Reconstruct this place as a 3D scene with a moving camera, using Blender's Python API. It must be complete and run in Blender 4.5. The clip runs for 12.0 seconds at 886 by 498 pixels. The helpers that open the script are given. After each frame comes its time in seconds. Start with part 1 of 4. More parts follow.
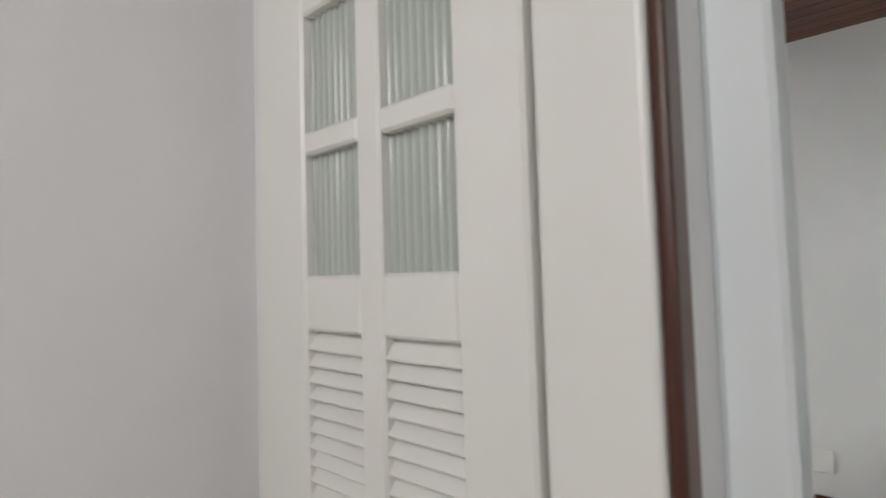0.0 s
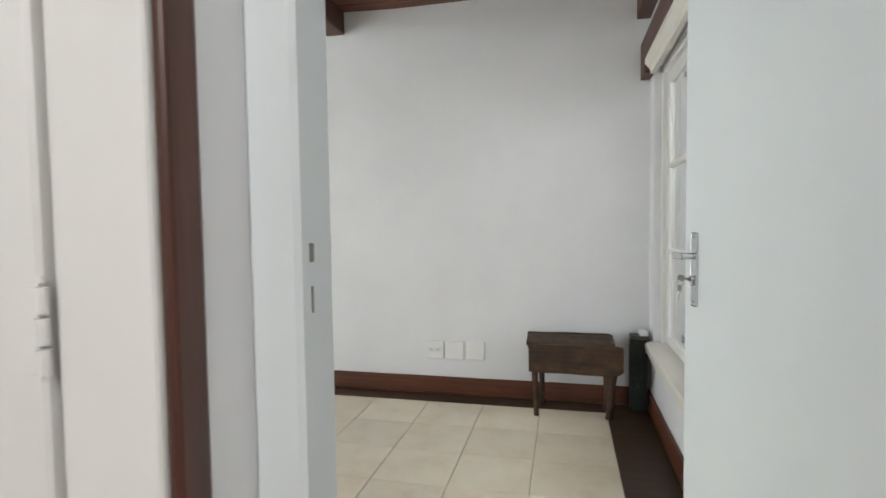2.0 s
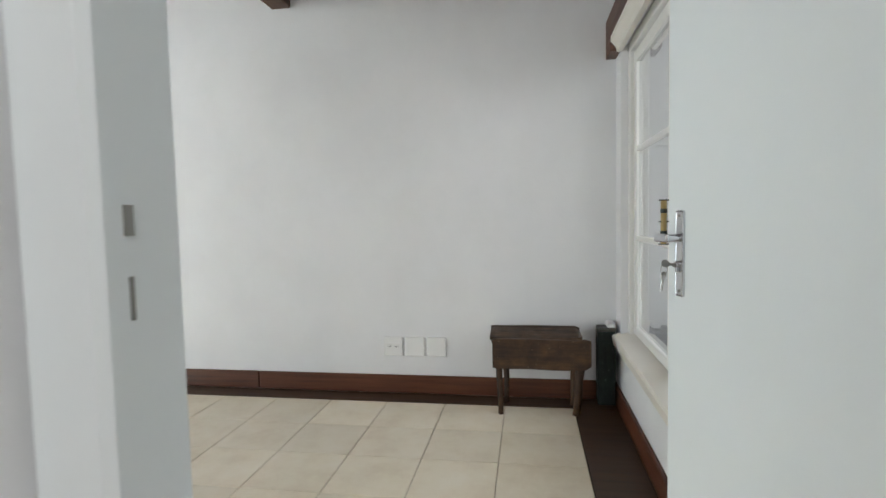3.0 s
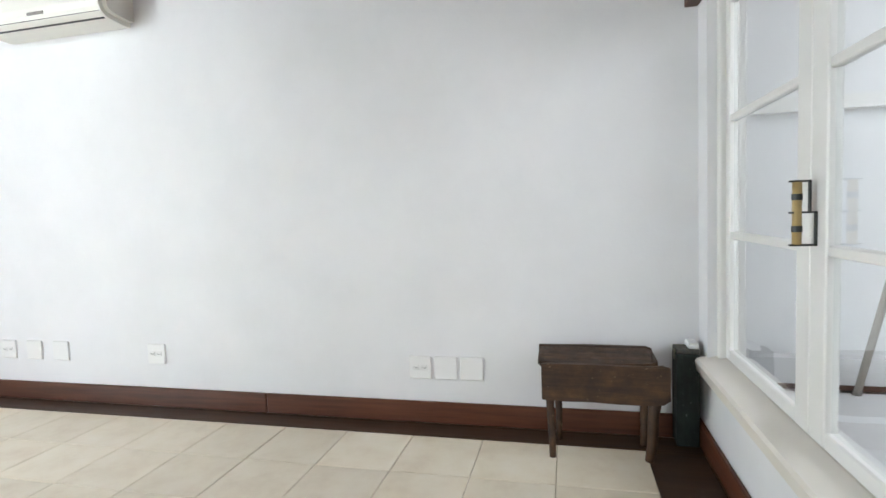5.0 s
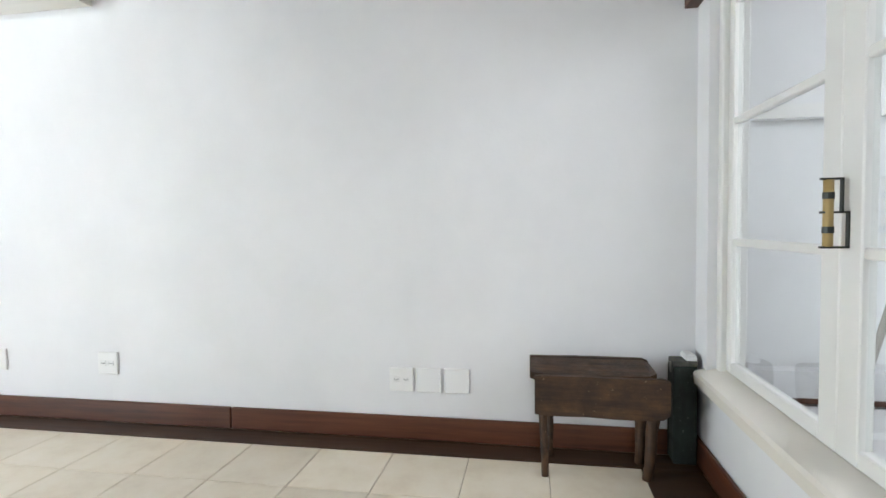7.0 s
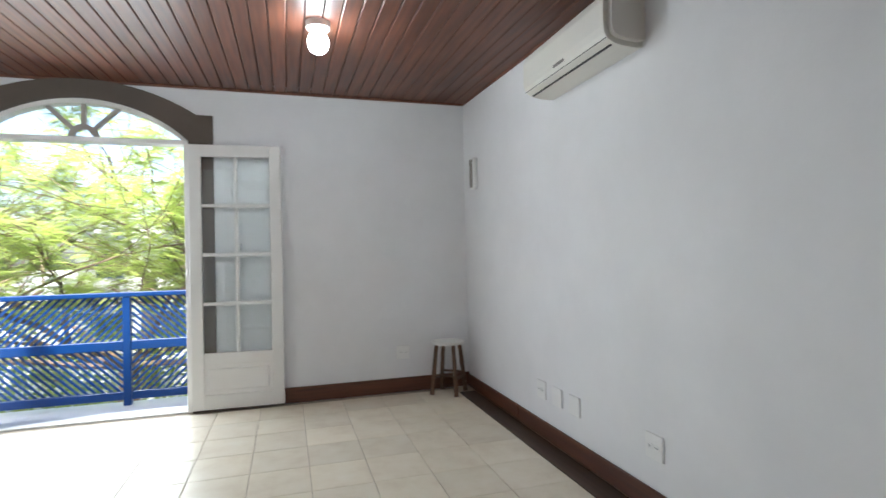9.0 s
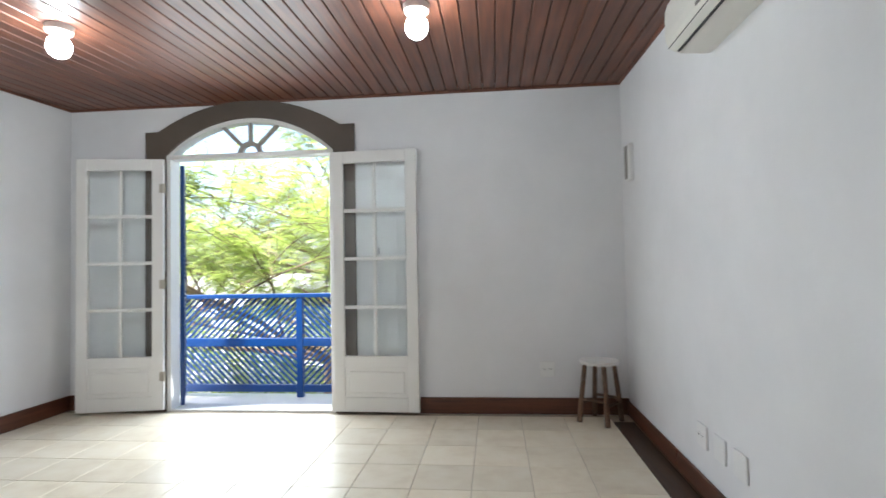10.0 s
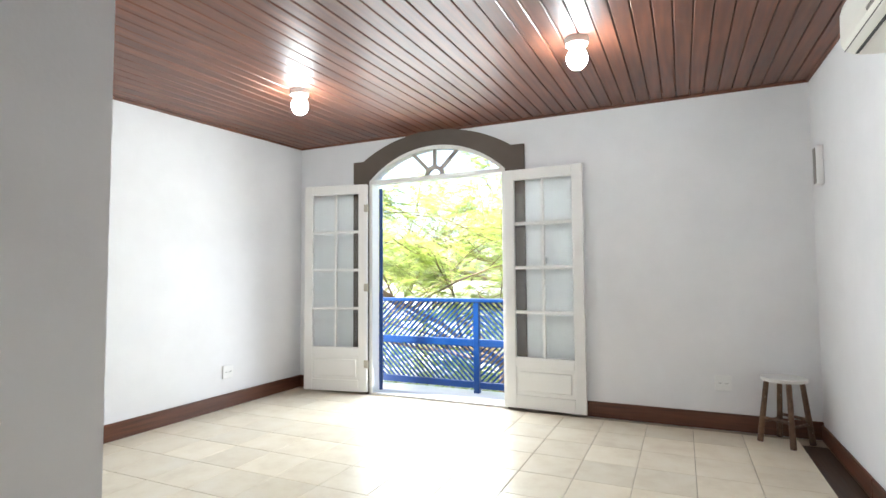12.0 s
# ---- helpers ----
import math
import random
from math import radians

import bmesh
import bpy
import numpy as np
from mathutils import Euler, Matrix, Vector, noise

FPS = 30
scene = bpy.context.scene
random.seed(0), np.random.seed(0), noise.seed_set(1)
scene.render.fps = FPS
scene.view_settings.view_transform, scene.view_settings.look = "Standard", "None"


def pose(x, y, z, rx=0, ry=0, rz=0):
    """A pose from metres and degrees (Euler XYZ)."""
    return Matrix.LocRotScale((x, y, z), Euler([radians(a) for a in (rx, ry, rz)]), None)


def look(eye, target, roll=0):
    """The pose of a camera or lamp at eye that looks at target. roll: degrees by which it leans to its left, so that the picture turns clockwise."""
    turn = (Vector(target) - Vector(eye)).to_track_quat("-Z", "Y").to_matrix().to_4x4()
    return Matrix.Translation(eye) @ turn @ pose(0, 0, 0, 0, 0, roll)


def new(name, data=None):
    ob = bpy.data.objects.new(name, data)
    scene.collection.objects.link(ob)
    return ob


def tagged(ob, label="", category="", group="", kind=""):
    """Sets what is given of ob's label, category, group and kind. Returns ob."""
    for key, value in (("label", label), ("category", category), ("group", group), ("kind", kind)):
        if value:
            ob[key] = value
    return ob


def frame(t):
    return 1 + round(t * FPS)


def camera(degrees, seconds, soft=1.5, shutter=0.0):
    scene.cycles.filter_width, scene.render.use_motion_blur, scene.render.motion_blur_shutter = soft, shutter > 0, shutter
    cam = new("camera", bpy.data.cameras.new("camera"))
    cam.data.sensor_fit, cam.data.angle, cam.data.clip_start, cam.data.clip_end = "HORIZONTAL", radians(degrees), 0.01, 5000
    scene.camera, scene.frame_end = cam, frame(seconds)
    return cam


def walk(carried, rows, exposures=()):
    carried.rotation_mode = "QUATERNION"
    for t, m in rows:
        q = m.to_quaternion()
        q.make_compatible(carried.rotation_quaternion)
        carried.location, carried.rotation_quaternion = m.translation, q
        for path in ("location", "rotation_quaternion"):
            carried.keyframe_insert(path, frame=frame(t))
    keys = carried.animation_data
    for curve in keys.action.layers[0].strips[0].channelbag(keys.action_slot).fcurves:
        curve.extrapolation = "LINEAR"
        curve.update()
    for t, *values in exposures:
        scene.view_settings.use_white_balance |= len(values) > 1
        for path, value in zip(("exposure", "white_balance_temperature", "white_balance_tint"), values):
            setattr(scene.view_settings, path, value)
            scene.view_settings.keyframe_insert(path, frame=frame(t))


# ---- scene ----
cam = camera(80.9, 12.0, 1.5, 0.3)
PATH = [
    (0, (-3.27, -4.773, 1.284), (-1.776, -3.447, 1.382), -1.7),
    (0.5, (-3.27, -4.854, 1.196), (-1.63, -3.713, 1.282), -1.5),
    (1, (-3.29, -4.912, 1.115), (-1.545, -3.933, 1.142), -1.8),
    (1.5, (-3.298, -4.963, 1.074), (-1.438, -4.231, 1.016), -1.3),
    (2, (-3.22, -4.951, 1.093), (-1.276, -4.493, 0.995), -0.8),
    (2.5, (-3.144, -4.929, 1.08), (-1.176, -4.594, 0.964), -0.9),
    (2.7, (-3.101, -4.931, 1.069), (-1.13, -4.621, 0.944), -1.0),
    (4.3, (-2.64, -5.001, 1.058), (-0.701, -4.53, 0.92), -3.0),
    (4.5, (-2.595, -4.959, 1.061), (-0.657, -4.485, 0.919), -2.6),
    (5, (-2.487, -4.869, 1.058), (-0.547, -4.401, 0.92), -2.1),
    (5.5, (-2.415, -4.817, 1.062), (-0.476, -4.341, 0.938), -2.1),
    (6, (-2.43, -4.801, 1.019), (-0.491, -4.322, 0.911), -2.1),
    (6.5, (-2.417, -4.765, 1.007), (-0.459, -4.364, 0.915), -1.5),
    (7, (-2.361, -4.745, 1.005), (-0.393, -4.404, 0.916), -0.7),
    (7.5, (-2.361, -4.756, 1.089), (-0.526, -3.963, 1.027), -0.2),
    (7.7, (-2.261, -4.801, 1.088), (-0.601, -3.687, 1.036), -0.7),
    (9.3, (-1.422, -4.461, 1.214), (-1.081, -2.49, 1.251), -1.4),
    (9.5, (-1.291, -4.393, 1.201), (-1.121, -2.401, 1.248), -1.5),
    (10, (-1.027, -4.193, 1.177), (-1.219, -2.203, 1.244), -1.1),
    (10.5, (-0.828, -4.092, 1.172), (-1.425, -2.185, 1.252), -0.4),
    (11, (-0.744, -4.143, 1.178), (-1.514, -2.299, 1.264), -0.6),
    (11.5, (-0.851, -4.386, 1.178), (-1.679, -2.568, 1.28), -0.6),
    (12, (-0.881, -4.539, 1.176), (-1.716, -2.724, 1.283), -0.4),
]
EXPOSURE = [
    (0, 2.2, 6500, 10), (0.5, 2.18, 6500, 10), (1.0, 2.32, 6500, 10), (1.5, 2.42, 6500, 10), (2.0, 2.63, 6450, 9), (2.5, 2.52, 6400, 8), (2.7, 2.52, 6400, 8),
    (4.3, 2.93, 6250, 9), (5.5, 3.0, 6200, 9), (7.0, 3.0, 6200, 9), (7.7, 2.96, 6200, 9),
    (9.3, 1.9, 6150, 10), (9.5, 1.92, 6150, 10), (10.0, 2.05, 6200, 10), (10.5, 2.26, 6300, 10), (11.2, 2.42, 6400, 10), (12, 2.58, 6400, 10),
]
walk(cam, [(t, look(eye, target, roll)) for t, eye, target, roll in PATH], EXPOSURE)

# ---------------------------------------------------------------- plan
XE, XW = 0.0, -4.69          # east wall, west wall (inner faces)
YN, YS = 0.0, -5.43          # north wall, south wall (inner faces)
XD = -2.67                   # room face of the entrance wall
XH = -2.845                  # hall face of the closet wall
YC = -3.40                   # where the room widens to the west
T = 0.16                     # wall thickness


def ceil_z(y):
    return 2.605 + 0.037 * max(y, -3.9)


# ---------------------------------------------------------------- light
world = bpy.data.worlds.new("world")
scene.world = world
world.use_nodes = True
sky = world.node_tree.nodes.new("ShaderNodeTexSky")
sky.sky_type = "NISHITA"
sky.sun_disc = False
sky.sun_elevation, sky.sun_rotation = radians(58), radians(200)
sky.air_density, sky.dust_density = 1.0, 3.0
bg = world.node_tree.nodes["Background"]
bg.inputs["Strength"].default_value = 0.15
world.node_tree.links.new(sky.outputs["Color"], bg.inputs["Color"])

sun = new("sun", bpy.data.lights.new("sun", "SUN"))
sun.data.energy, sun.data.angle, sun.data.color = 5.0, radians(6), (1.0, 0.95, 0.88)
sun.matrix_world = look((0, 0, 30), (4, 12, 0))


def area(name, eye, target, w, h, power, color):
    ob = new(name, bpy.data.lights.new(name, "AREA"))
    ob.data.shape, ob.data.size, ob.data.size_y = "RECTANGLE", w, h
    ob.data.energy, ob.data.color = power, color
    ob.matrix_world = look(eye, target)
    return ob


area("balcony_daylight", (-3.07, 0.06, 1.10), (-2.5, -2, 0.75), 1.38, 2.0, 12.5, (0.93, 0.98, 1.0)).data.spread = radians(165)
# added unseen fill by the closed west wall; brightens hall and casing
area("hall_fill", (-4.58, -5.0, 1.95), (-3.1, -4.25, 1.05), 0.8, 0.8, 4.4, (1.0, 0.985, 0.96))
# added fill lamp in the windowless bay; also lifts the east wall
area("bay_fill", (-1.3, -7.0, 2.0), (-1.0, -5.3, 0.75), 1.6, 0.8, 2.8, (0.97, 0.98, 1.0))


# ---------------------------------------------------------------- materials
def principled(name, color, rough=0.5, metal=0.0):
    m = bpy.data.materials.new(name)
    m.use_nodes = True
    b = m.node_tree.nodes["Principled BSDF"]
    b.inputs["Base Color"].default_value = (*color, 1)
    b.inputs["Roughness"].default_value = rough
    b.inputs["Metallic"].default_value = metal
    return m, m.node_tree, b


def coords(nt, scale=(1, 1, 1), kind="Object"):
    tc = nt.nodes.new("ShaderNodeTexCoord")
    mp = nt.nodes.new("ShaderNodeMapping")
    mp.inputs["Scale"].default_value = scale
    nt.links.new(tc.outputs[kind], mp.inputs["Vector"])
    return mp.outputs["Vector"]


def noise_tex(nt, vec, scale, detail=4, rough=0.55):
    n = nt.nodes.new("ShaderNodeTexNoise")
    n.inputs["Scale"].default_value, n.inputs["Detail"].default_value, n.inputs["Roughness"].default_value = scale, detail, rough
    nt.links.new(vec, n.inputs["Vector"])
    return n.outputs["Fac"]


def ramp(nt, fac, stops):
    r = nt.nodes.new("ShaderNodeValToRGB")
    el = r.color_ramp.elements
    while len(el) < len(stops):
        el.new(0.5)
    for e, (p, c) in zip(el, stops):
        e.position, e.color = p, (*c, 1)
    nt.links.new(fac, r.inputs["Fac"])
    return r.outputs["Color"]


def mix(nt, a, b, fac, mode="MIX"):
    n = nt.nodes.new("ShaderNodeMix")
    n.data_type, n.blend_type = "RGBA", mode
    for s, v in ((6, a), (7, b)):
        if isinstance(v, tuple):
            n.inputs[s].default_value = (*v, 1)
        else:
            nt.links.new(v, n.inputs[s])
    if isinstance(fac, float):
        n.inputs[0].default_value = fac
    else:
        nt.links.new(fac, n.inputs[0])
    return n.outputs[2]


def bump(nt, b, fac, strength, dist=0.002):
    n = nt.nodes.new("ShaderNodeBump")
    n.inputs["Strength"].default_value, n.inputs["Distance"].default_value = strength, dist
    nt.links.new(fac, n.inputs["Height"])
    nt.links.new(n.outputs["Normal"], b.inputs["Normal"])


def map_range(nt, fac, lo, hi):
    n = nt.nodes.new("ShaderNodeMapRange")
    n.inputs["To Min"].default_value, n.inputs["To Max"].default_value = lo, hi
    nt.links.new(fac, n.inputs["Value"])
    return n.outputs["Result"]


def paint(name, color, rough=0.5, grain=180.0, relief=0.15, stain=0.06):
    m, nt, b = principled(name, color, rough)
    v = coords(nt, kind="Object")
    dark = tuple(c * (1 - stain) for c in color)
    col = ramp(nt, noise_tex(nt, v, 1.7, 6, 0.6), [(0.35, dark), (0.62, color)])
    nt.links.new(col, b.inputs["Base Color"])
    nt.links.new(map_range(nt, noise_tex(nt, v, 9.0, 5), rough * 0.85, min(1, rough * 1.15)), b.inputs["Roughness"])
    bump(nt, b, noise_tex(nt, v, grain, 3), relief)
    return m


def wood(name, dark, light, rough=0.4, axis=1, scale=1.0, per_piece=True, coat=0.0, relief=0.25):
    m, nt, b = principled(name, light, rough)
    sc = [38 * scale] * 3
    sc[axis] = 2.2 * scale
    v = coords(nt, tuple(sc))
    base = ramp(nt, noise_tex(nt, v, 1.0, 7, 0.62), [(0.28, dark), (0.72, light)])
    if per_piece:
        g = nt.nodes.new("ShaderNodeNewGeometry")
        tone = map_range(nt, g.outputs["Random Per Island"], 0.76, 1.14)
        hv = nt.nodes.new("ShaderNodeHueSaturation")
        nt.links.new(base, hv.inputs["Color"])
        nt.links.new(tone, hv.inputs["Value"])
        base = hv.outputs["Color"]
    big = noise_tex(nt, coords(nt), 2.3, 4)
    base = mix(nt, base, ramp(nt, big, [(0.3, (0.62, 0.58, 0.56)), (0.7, (1, 1, 1))]), 0.5, "MULTIPLY")
    nt.links.new(base, b.inputs["Base Color"])
    nt.links.new(map_range(nt, noise_tex(nt, v, 2.0, 4), rough * 0.8, min(1, rough * 1.3)), b.inputs["Roughness"])
    bump(nt, b, noise_tex(nt, v, 1.6, 5), relief, 0.001)
    b.inputs["Coat Weight"].default_value = coat
    b.inputs["Coat Roughness"].default_value = 0.2
    return m


WALL = paint("wall_paint", (0.80, 0.80, 0.81), 0.55, 55, 0.30, 0.06)
TRIMW = paint("white_enamel", (0.80, 0.79, 0.765), 0.33, 60, 0.10, 0.05)
DOORW = paint("white_door_enamel", (0.745, 0.785, 0.80), 0.36, 90, 0.08, 0.03)
CREAM = paint("cream_enamel", (0.78, 0.74, 0.67), 0.42, 70, 0.12, 0.06)
TAUPE = paint("taupe_paint", (0.115, 0.088, 0.068), 0.55, 60, 0.25, 0.25)
BLUE = paint("blue_enamel", (0.003, 0.042, 0.175), 0.35, 60, 0.15, 0.2)
PLASTIC = paint("white_plastic", (0.82, 0.82, 0.81), 0.3, 200, 0.03, 0.02)
ACW = paint("cream_plastic", (0.77, 0.75, 0.69), 0.35, 200, 0.03, 0.03)
GREYP, _, _ = principled("dark_slot", (0.03, 0.03, 0.03), 0.6)
BEIGEP = paint("beige_plate", (0.22, 0.20, 0.18), 0.4, 120, 0.05, 0.05)
CEILW = wood("ceiling_wood", (0.078, 0.025, 0.013), (0.225, 0.080, 0.041), 0.46, 1, 1.0, True, 0.10)
BEAMW = wood("beam_wood", (0.06, 0.026, 0.017), (0.15, 0.066, 0.042), 0.5, 0, 1.0, False)
BASEW = wood("baseboard_wood", (0.060, 0.019, 0.009), (0.165, 0.056, 0.025), 0.38, 1, 1.0, True)
BASEWX = wood("baseboard_wood_x", (0.060, 0.019, 0.009), (0.165, 0.056, 0.025), 0.38, 0, 1.0, True)
BORDER = wood("border_wood", (0.028, 0.013, 0.006), (0.082, 0.039, 0.018), 0.45, 1, 1.0, True)
POSTW = wood("post_wood", (0.040, 0.013, 0.008), (0.125, 0.042, 0.026), 0.33, 2, 0.8, False)
BAMBOO = wood("bamboo", (0.42, 0.29, 0.10), (0.62, 0.47, 0.20), 0.4, 2, 1.0, False)
FANP = paint("fanlight_paint", (0.36, 0.33, 0.29), 0.5, 60, 0.15, 0.1)
CHROME, _, _ = principled("chrome", (0.62, 0.63, 0.65), 0.22, 1.0)
STEEL, _, _ = principled("aged_steel", (0.30, 0.29, 0.27), 0.38, 1.0)
BRASS, _, _ = principled("dull_brass", (0.46, 0.42, 0.35), 0.45, 1.0)
IRON, _, _ = principled("dark_iron", (0.045, 0.05, 0.045), 0.45, 0.6)
CONC = paint("balcony_concrete", (0.74, 0.73, 0.70), 0.7, 90, 0.4, 0.15)


def make_tile():
    m, nt, b = principled("floor_tile_ceramic", (0.62, 0.55, 0.45), 0.22)
    v = coords(nt)
    oi = nt.nodes.new("ShaderNodeObjectInfo")
    add = nt.nodes.new("ShaderNodeVectorMath")
    add.operation = "MULTIPLY_ADD"
    nt.links.new(oi.outputs["Random"], add.inputs[0])
    add.inputs[1].default_value = (37, 91, 53)
    nt.links.new(v, add.inputs[2])
    n1 = noise_tex(nt, add.outputs[0], 5.5, 7, 0.62)
    col = ramp(nt, n1, [(0.25, (0.68, 0.585, 0.44)), (0.5, (0.78, 0.70, 0.55)), (0.75, (0.83, 0.765, 0.635))])
    hv = nt.nodes.new("ShaderNodeHueSaturation")
    nt.links.new(map_range(nt, oi.outputs["Random"], 0.92, 1.06), hv.inputs["Value"])
    nt.links.new(col, hv.inputs["Color"])
    nt.links.new(hv.outputs["Color"], b.inputs["Base Color"])
    nt.links.new(map_range(nt, noise_tex(nt, add.outputs[0], 3, 4), 0.26, 0.42), b.inputs["Roughness"])
    bump(nt, b, noise_tex(nt, add.outputs[0], 7, 3), 0.05, 0.002)
    return m


def worn_wood(name, dark, light, scratch, axis=1):
    """Old dark wood: long grain, blotches, and pale scuffs."""
    m, nt, b = principled(name, light, 0.6)
    sc = [26.0] * 3
    sc[axis] = 3.0
    v, o = coords(nt, tuple(sc)), coords(nt)
    col = ramp(nt, noise_tex(nt, v, 1.2, 8, 0.7), [(0.3, dark), (0.7, light)])
    col = mix(nt, col, ramp(nt, noise_tex(nt, o, 14, 6, 0.65), [(0.35, (0.35, 0.33, 0.32)), (0.65, (1, 1, 1))]), 0.85, "MULTIPLY")
    spots = ramp(nt, noise_tex(nt, o, 62, 3, 0.5), [(0.68, (0, 0, 0)), (0.74, (1, 1, 1))])
    col = mix(nt, col, scratch, spots)
    nt.links.new(col, b.inputs["Base Color"])
    nt.links.new(map_range(nt, noise_tex(nt, o, 20, 4), 0.42, 0.8), b.inputs["Roughness"])
    bump(nt, b, noise_tex(nt, v, 2.0, 8, 0.7), 0.8, 0.003)
    return m


BENCHW = worn_wood("bench_wood", (0.016, 0.007, 0.003), (0.115, 0.056, 0.022), (0.17, 0.12, 0.075))
LEGW = worn_wood("bench_leg_wood", (0.018, 0.008, 0.004), (0.125, 0.060, 0.024), (0.16, 0.12, 0.07), 2)
STOOLW = worn_wood("stool_wood", (0.07, 0.035, 0.019), (0.23, 0.125, 0.07), (0.55, 0.5, 0.44), 2)
TRUNKM = worn_wood("dark_green_metal", (0.004, 0.009, 0.007), (0.020, 0.034, 0.027), (0.10, 0.11, 0.10), 2)
TRUNKTOP = worn_wood("worn_lid_paint", (0.03, 0.03, 0.026), (0.10, 0.095, 0.08), (0.2, 0.2, 0.18), 0)
TILE = make_tile()
GROUT = paint("grout", (0.50, 0.42, 0.32), 0.85, 150, 0.4, 0.2)


def make_glass(name, tint=(1, 1, 1), rough=0.0, amount=1.0):
    m, nt, b = principled(name, tint, rough)
    b.inputs["Transmission Weight"].default_value = amount
    b.inputs["IOR"].default_value = 1.45
    return m


GLASS = make_glass("clear_glass", (0.96, 0.985, 0.975))
RIBBED = make_glass("ribbed_glass", (0.74, 0.79, 0.75), 0.10, 0.38)


def glow(name, color, strength):
    m = bpy.data.materials.new(name)
    m.use_nodes = True
    nt = m.node_tree
    nt.nodes.remove(nt.nodes["Principled BSDF"])
    e = nt.nodes.new("ShaderNodeEmission")
    e.inputs["Color"].default_value, e.inputs["Strength"].default_value = (*color, 1), strength
    nt.links.new(e.outputs["Emission"], nt.nodes["Material Output"].inputs["Surface"])
    return m


BULB = glow("bulb_glow", (0.90, 0.98, 1.0), 28.0)


# ---------------------------------------------------------------- mesh helpers
def bx(bm, x0, x1, y0, y1, z0, z1, bevel=0.0, seg=1, m=None):
    r = bmesh.ops.create_cube(bm, size=1.0)
    vs = r["verts"]
    bmesh.ops.scale(bm, vec=(abs(x1 - x0), abs(y1 - y0), abs(z1 - z0)), verts=vs)
    bmesh.ops.translate(bm, vec=((x0 + x1) / 2, (y0 + y1) / 2, (z0 + z1) / 2), verts=vs)
    if bevel:
        es = list({e for v in vs for e in v.link_edges})
        out = bmesh.ops.bevel(bm, geom=es, offset=bevel, segments=seg, affect="EDGES", profile=0.5)
        vs = list({v for f in out["faces"] for v in f.verts} | {v for v in vs if v.is_valid})
    if m is not None:
        bmesh.ops.transform(bm, matrix=m, verts=vs)
    return vs


def tube(bm, p, q, r0, r1=None, seg=12):
    p, q = Vector(p), Vector(q)
    d = q - p
    m = Matrix.Translation((p + q) / 2) @ d.to_track_quat("Z", "Y").to_matrix().to_4x4()
    return bmesh.ops.create_cone(bm, cap_ends=True, segments=seg, radius1=r0, radius2=r0 if r1 is None else r1, depth=d.length, matrix=m)["verts"]


def prism(bm, pts, lo, hi, axis):
    """A closed outline, pushed from lo to hi along the axis; the outline lies in the other two axes, in order."""
    def at(p, c):
        q = list(p)
        q.insert(axis, c)
        return q
    a = [bm.verts.new(at(p, lo)) for p in pts]
    b = [bm.verts.new(at(p, hi)) for p in pts]
    n = len(pts)
    bm.faces.new(a)
    bm.faces.new(b[::-1])
    for i in range(n):
        bm.faces.new((a[i], b[i], b[(i + 1) % n], a[(i + 1) % n]))
    bmesh.ops.recalc_face_normals(bm, faces=bm.faces)


def part(name, bm, material, parent=None, label="", smooth=False):
    me = bpy.data.meshes.new(name)
    bmesh.ops.recalc_face_normals(bm, faces=bm.faces)
    bm.to_mesh(me)
    bm.free()
    me.materials.append(material)
    if smooth:
        for p in me.polygons:
            p.use_smooth = True
    ob = new(name, me)
    ob.parent = parent
    return tagged(ob, label)


def thing(name, m, label, category, group="", kind=""):
    ob = new(name)
    ob.empty_display_size = 0.1
    ob.matrix_world = m
    return tagged(ob, label, category, group, kind)


def B():
    return bmesh.new()


def box_part(name, dims, material, parent=None, bevel=0.0, label="", seg=1):
    bm = B()
    bx(bm, *dims, bevel=bevel, seg=seg)
    return part(name, bm, material, parent, label)


def structure(ob, label, category="wall"):
    return tagged(ob, label, category, kind="structure")


# ---------------------------------------------------------------- walls
def arc(x0, x1, z, rise, n=24):
    """Points of a flat arch from x0 to x1 that springs at z."""
    c, h = (x0 + x1) / 2, abs(x1 - x0) / 2
    r = (h * h + rise * rise) / (2 * rise)
    a = math.asin(h / r)
    s = 1 if x1 > x0 else -1
    return [(c + s * r * math.sin(-a + 2 * a * i / n), z + rise - r + r * math.cos(-a + 2 * a * i / n)) for i in range(n + 1)]


OX0, OX1, OZ = -3.80, -2.335, 2.165    # balcony doorway
ORISE = 0.30
HI = 2.80
# north wall with the arched doorway
bm = B()
pts = [(XW - T, -0.05), (OX0, -0.05), (OX0, OZ)] + arc(OX0, OX1, OZ, ORISE)[1:-1] + [(OX1, OZ), (OX1, -0.05), (XE + T, -0.05), (XE + T, HI), (XW - T, HI)]
prism(bm, pts, YN, YN + 0.14, 1)
structure(part("wall_north", bm, WALL), "white painted plaster wall with an arched doorway to the balcony")
structure(box_part("wall_east", (XE, XE + T, YS - 2.2, YN, -0.05, HI), WALL), "long plain white plaster wall")
structure(box_part("wall_west", (XW - T, XW, -6.2, YN, -0.05, HI), WALL), "white painted plaster side wall")
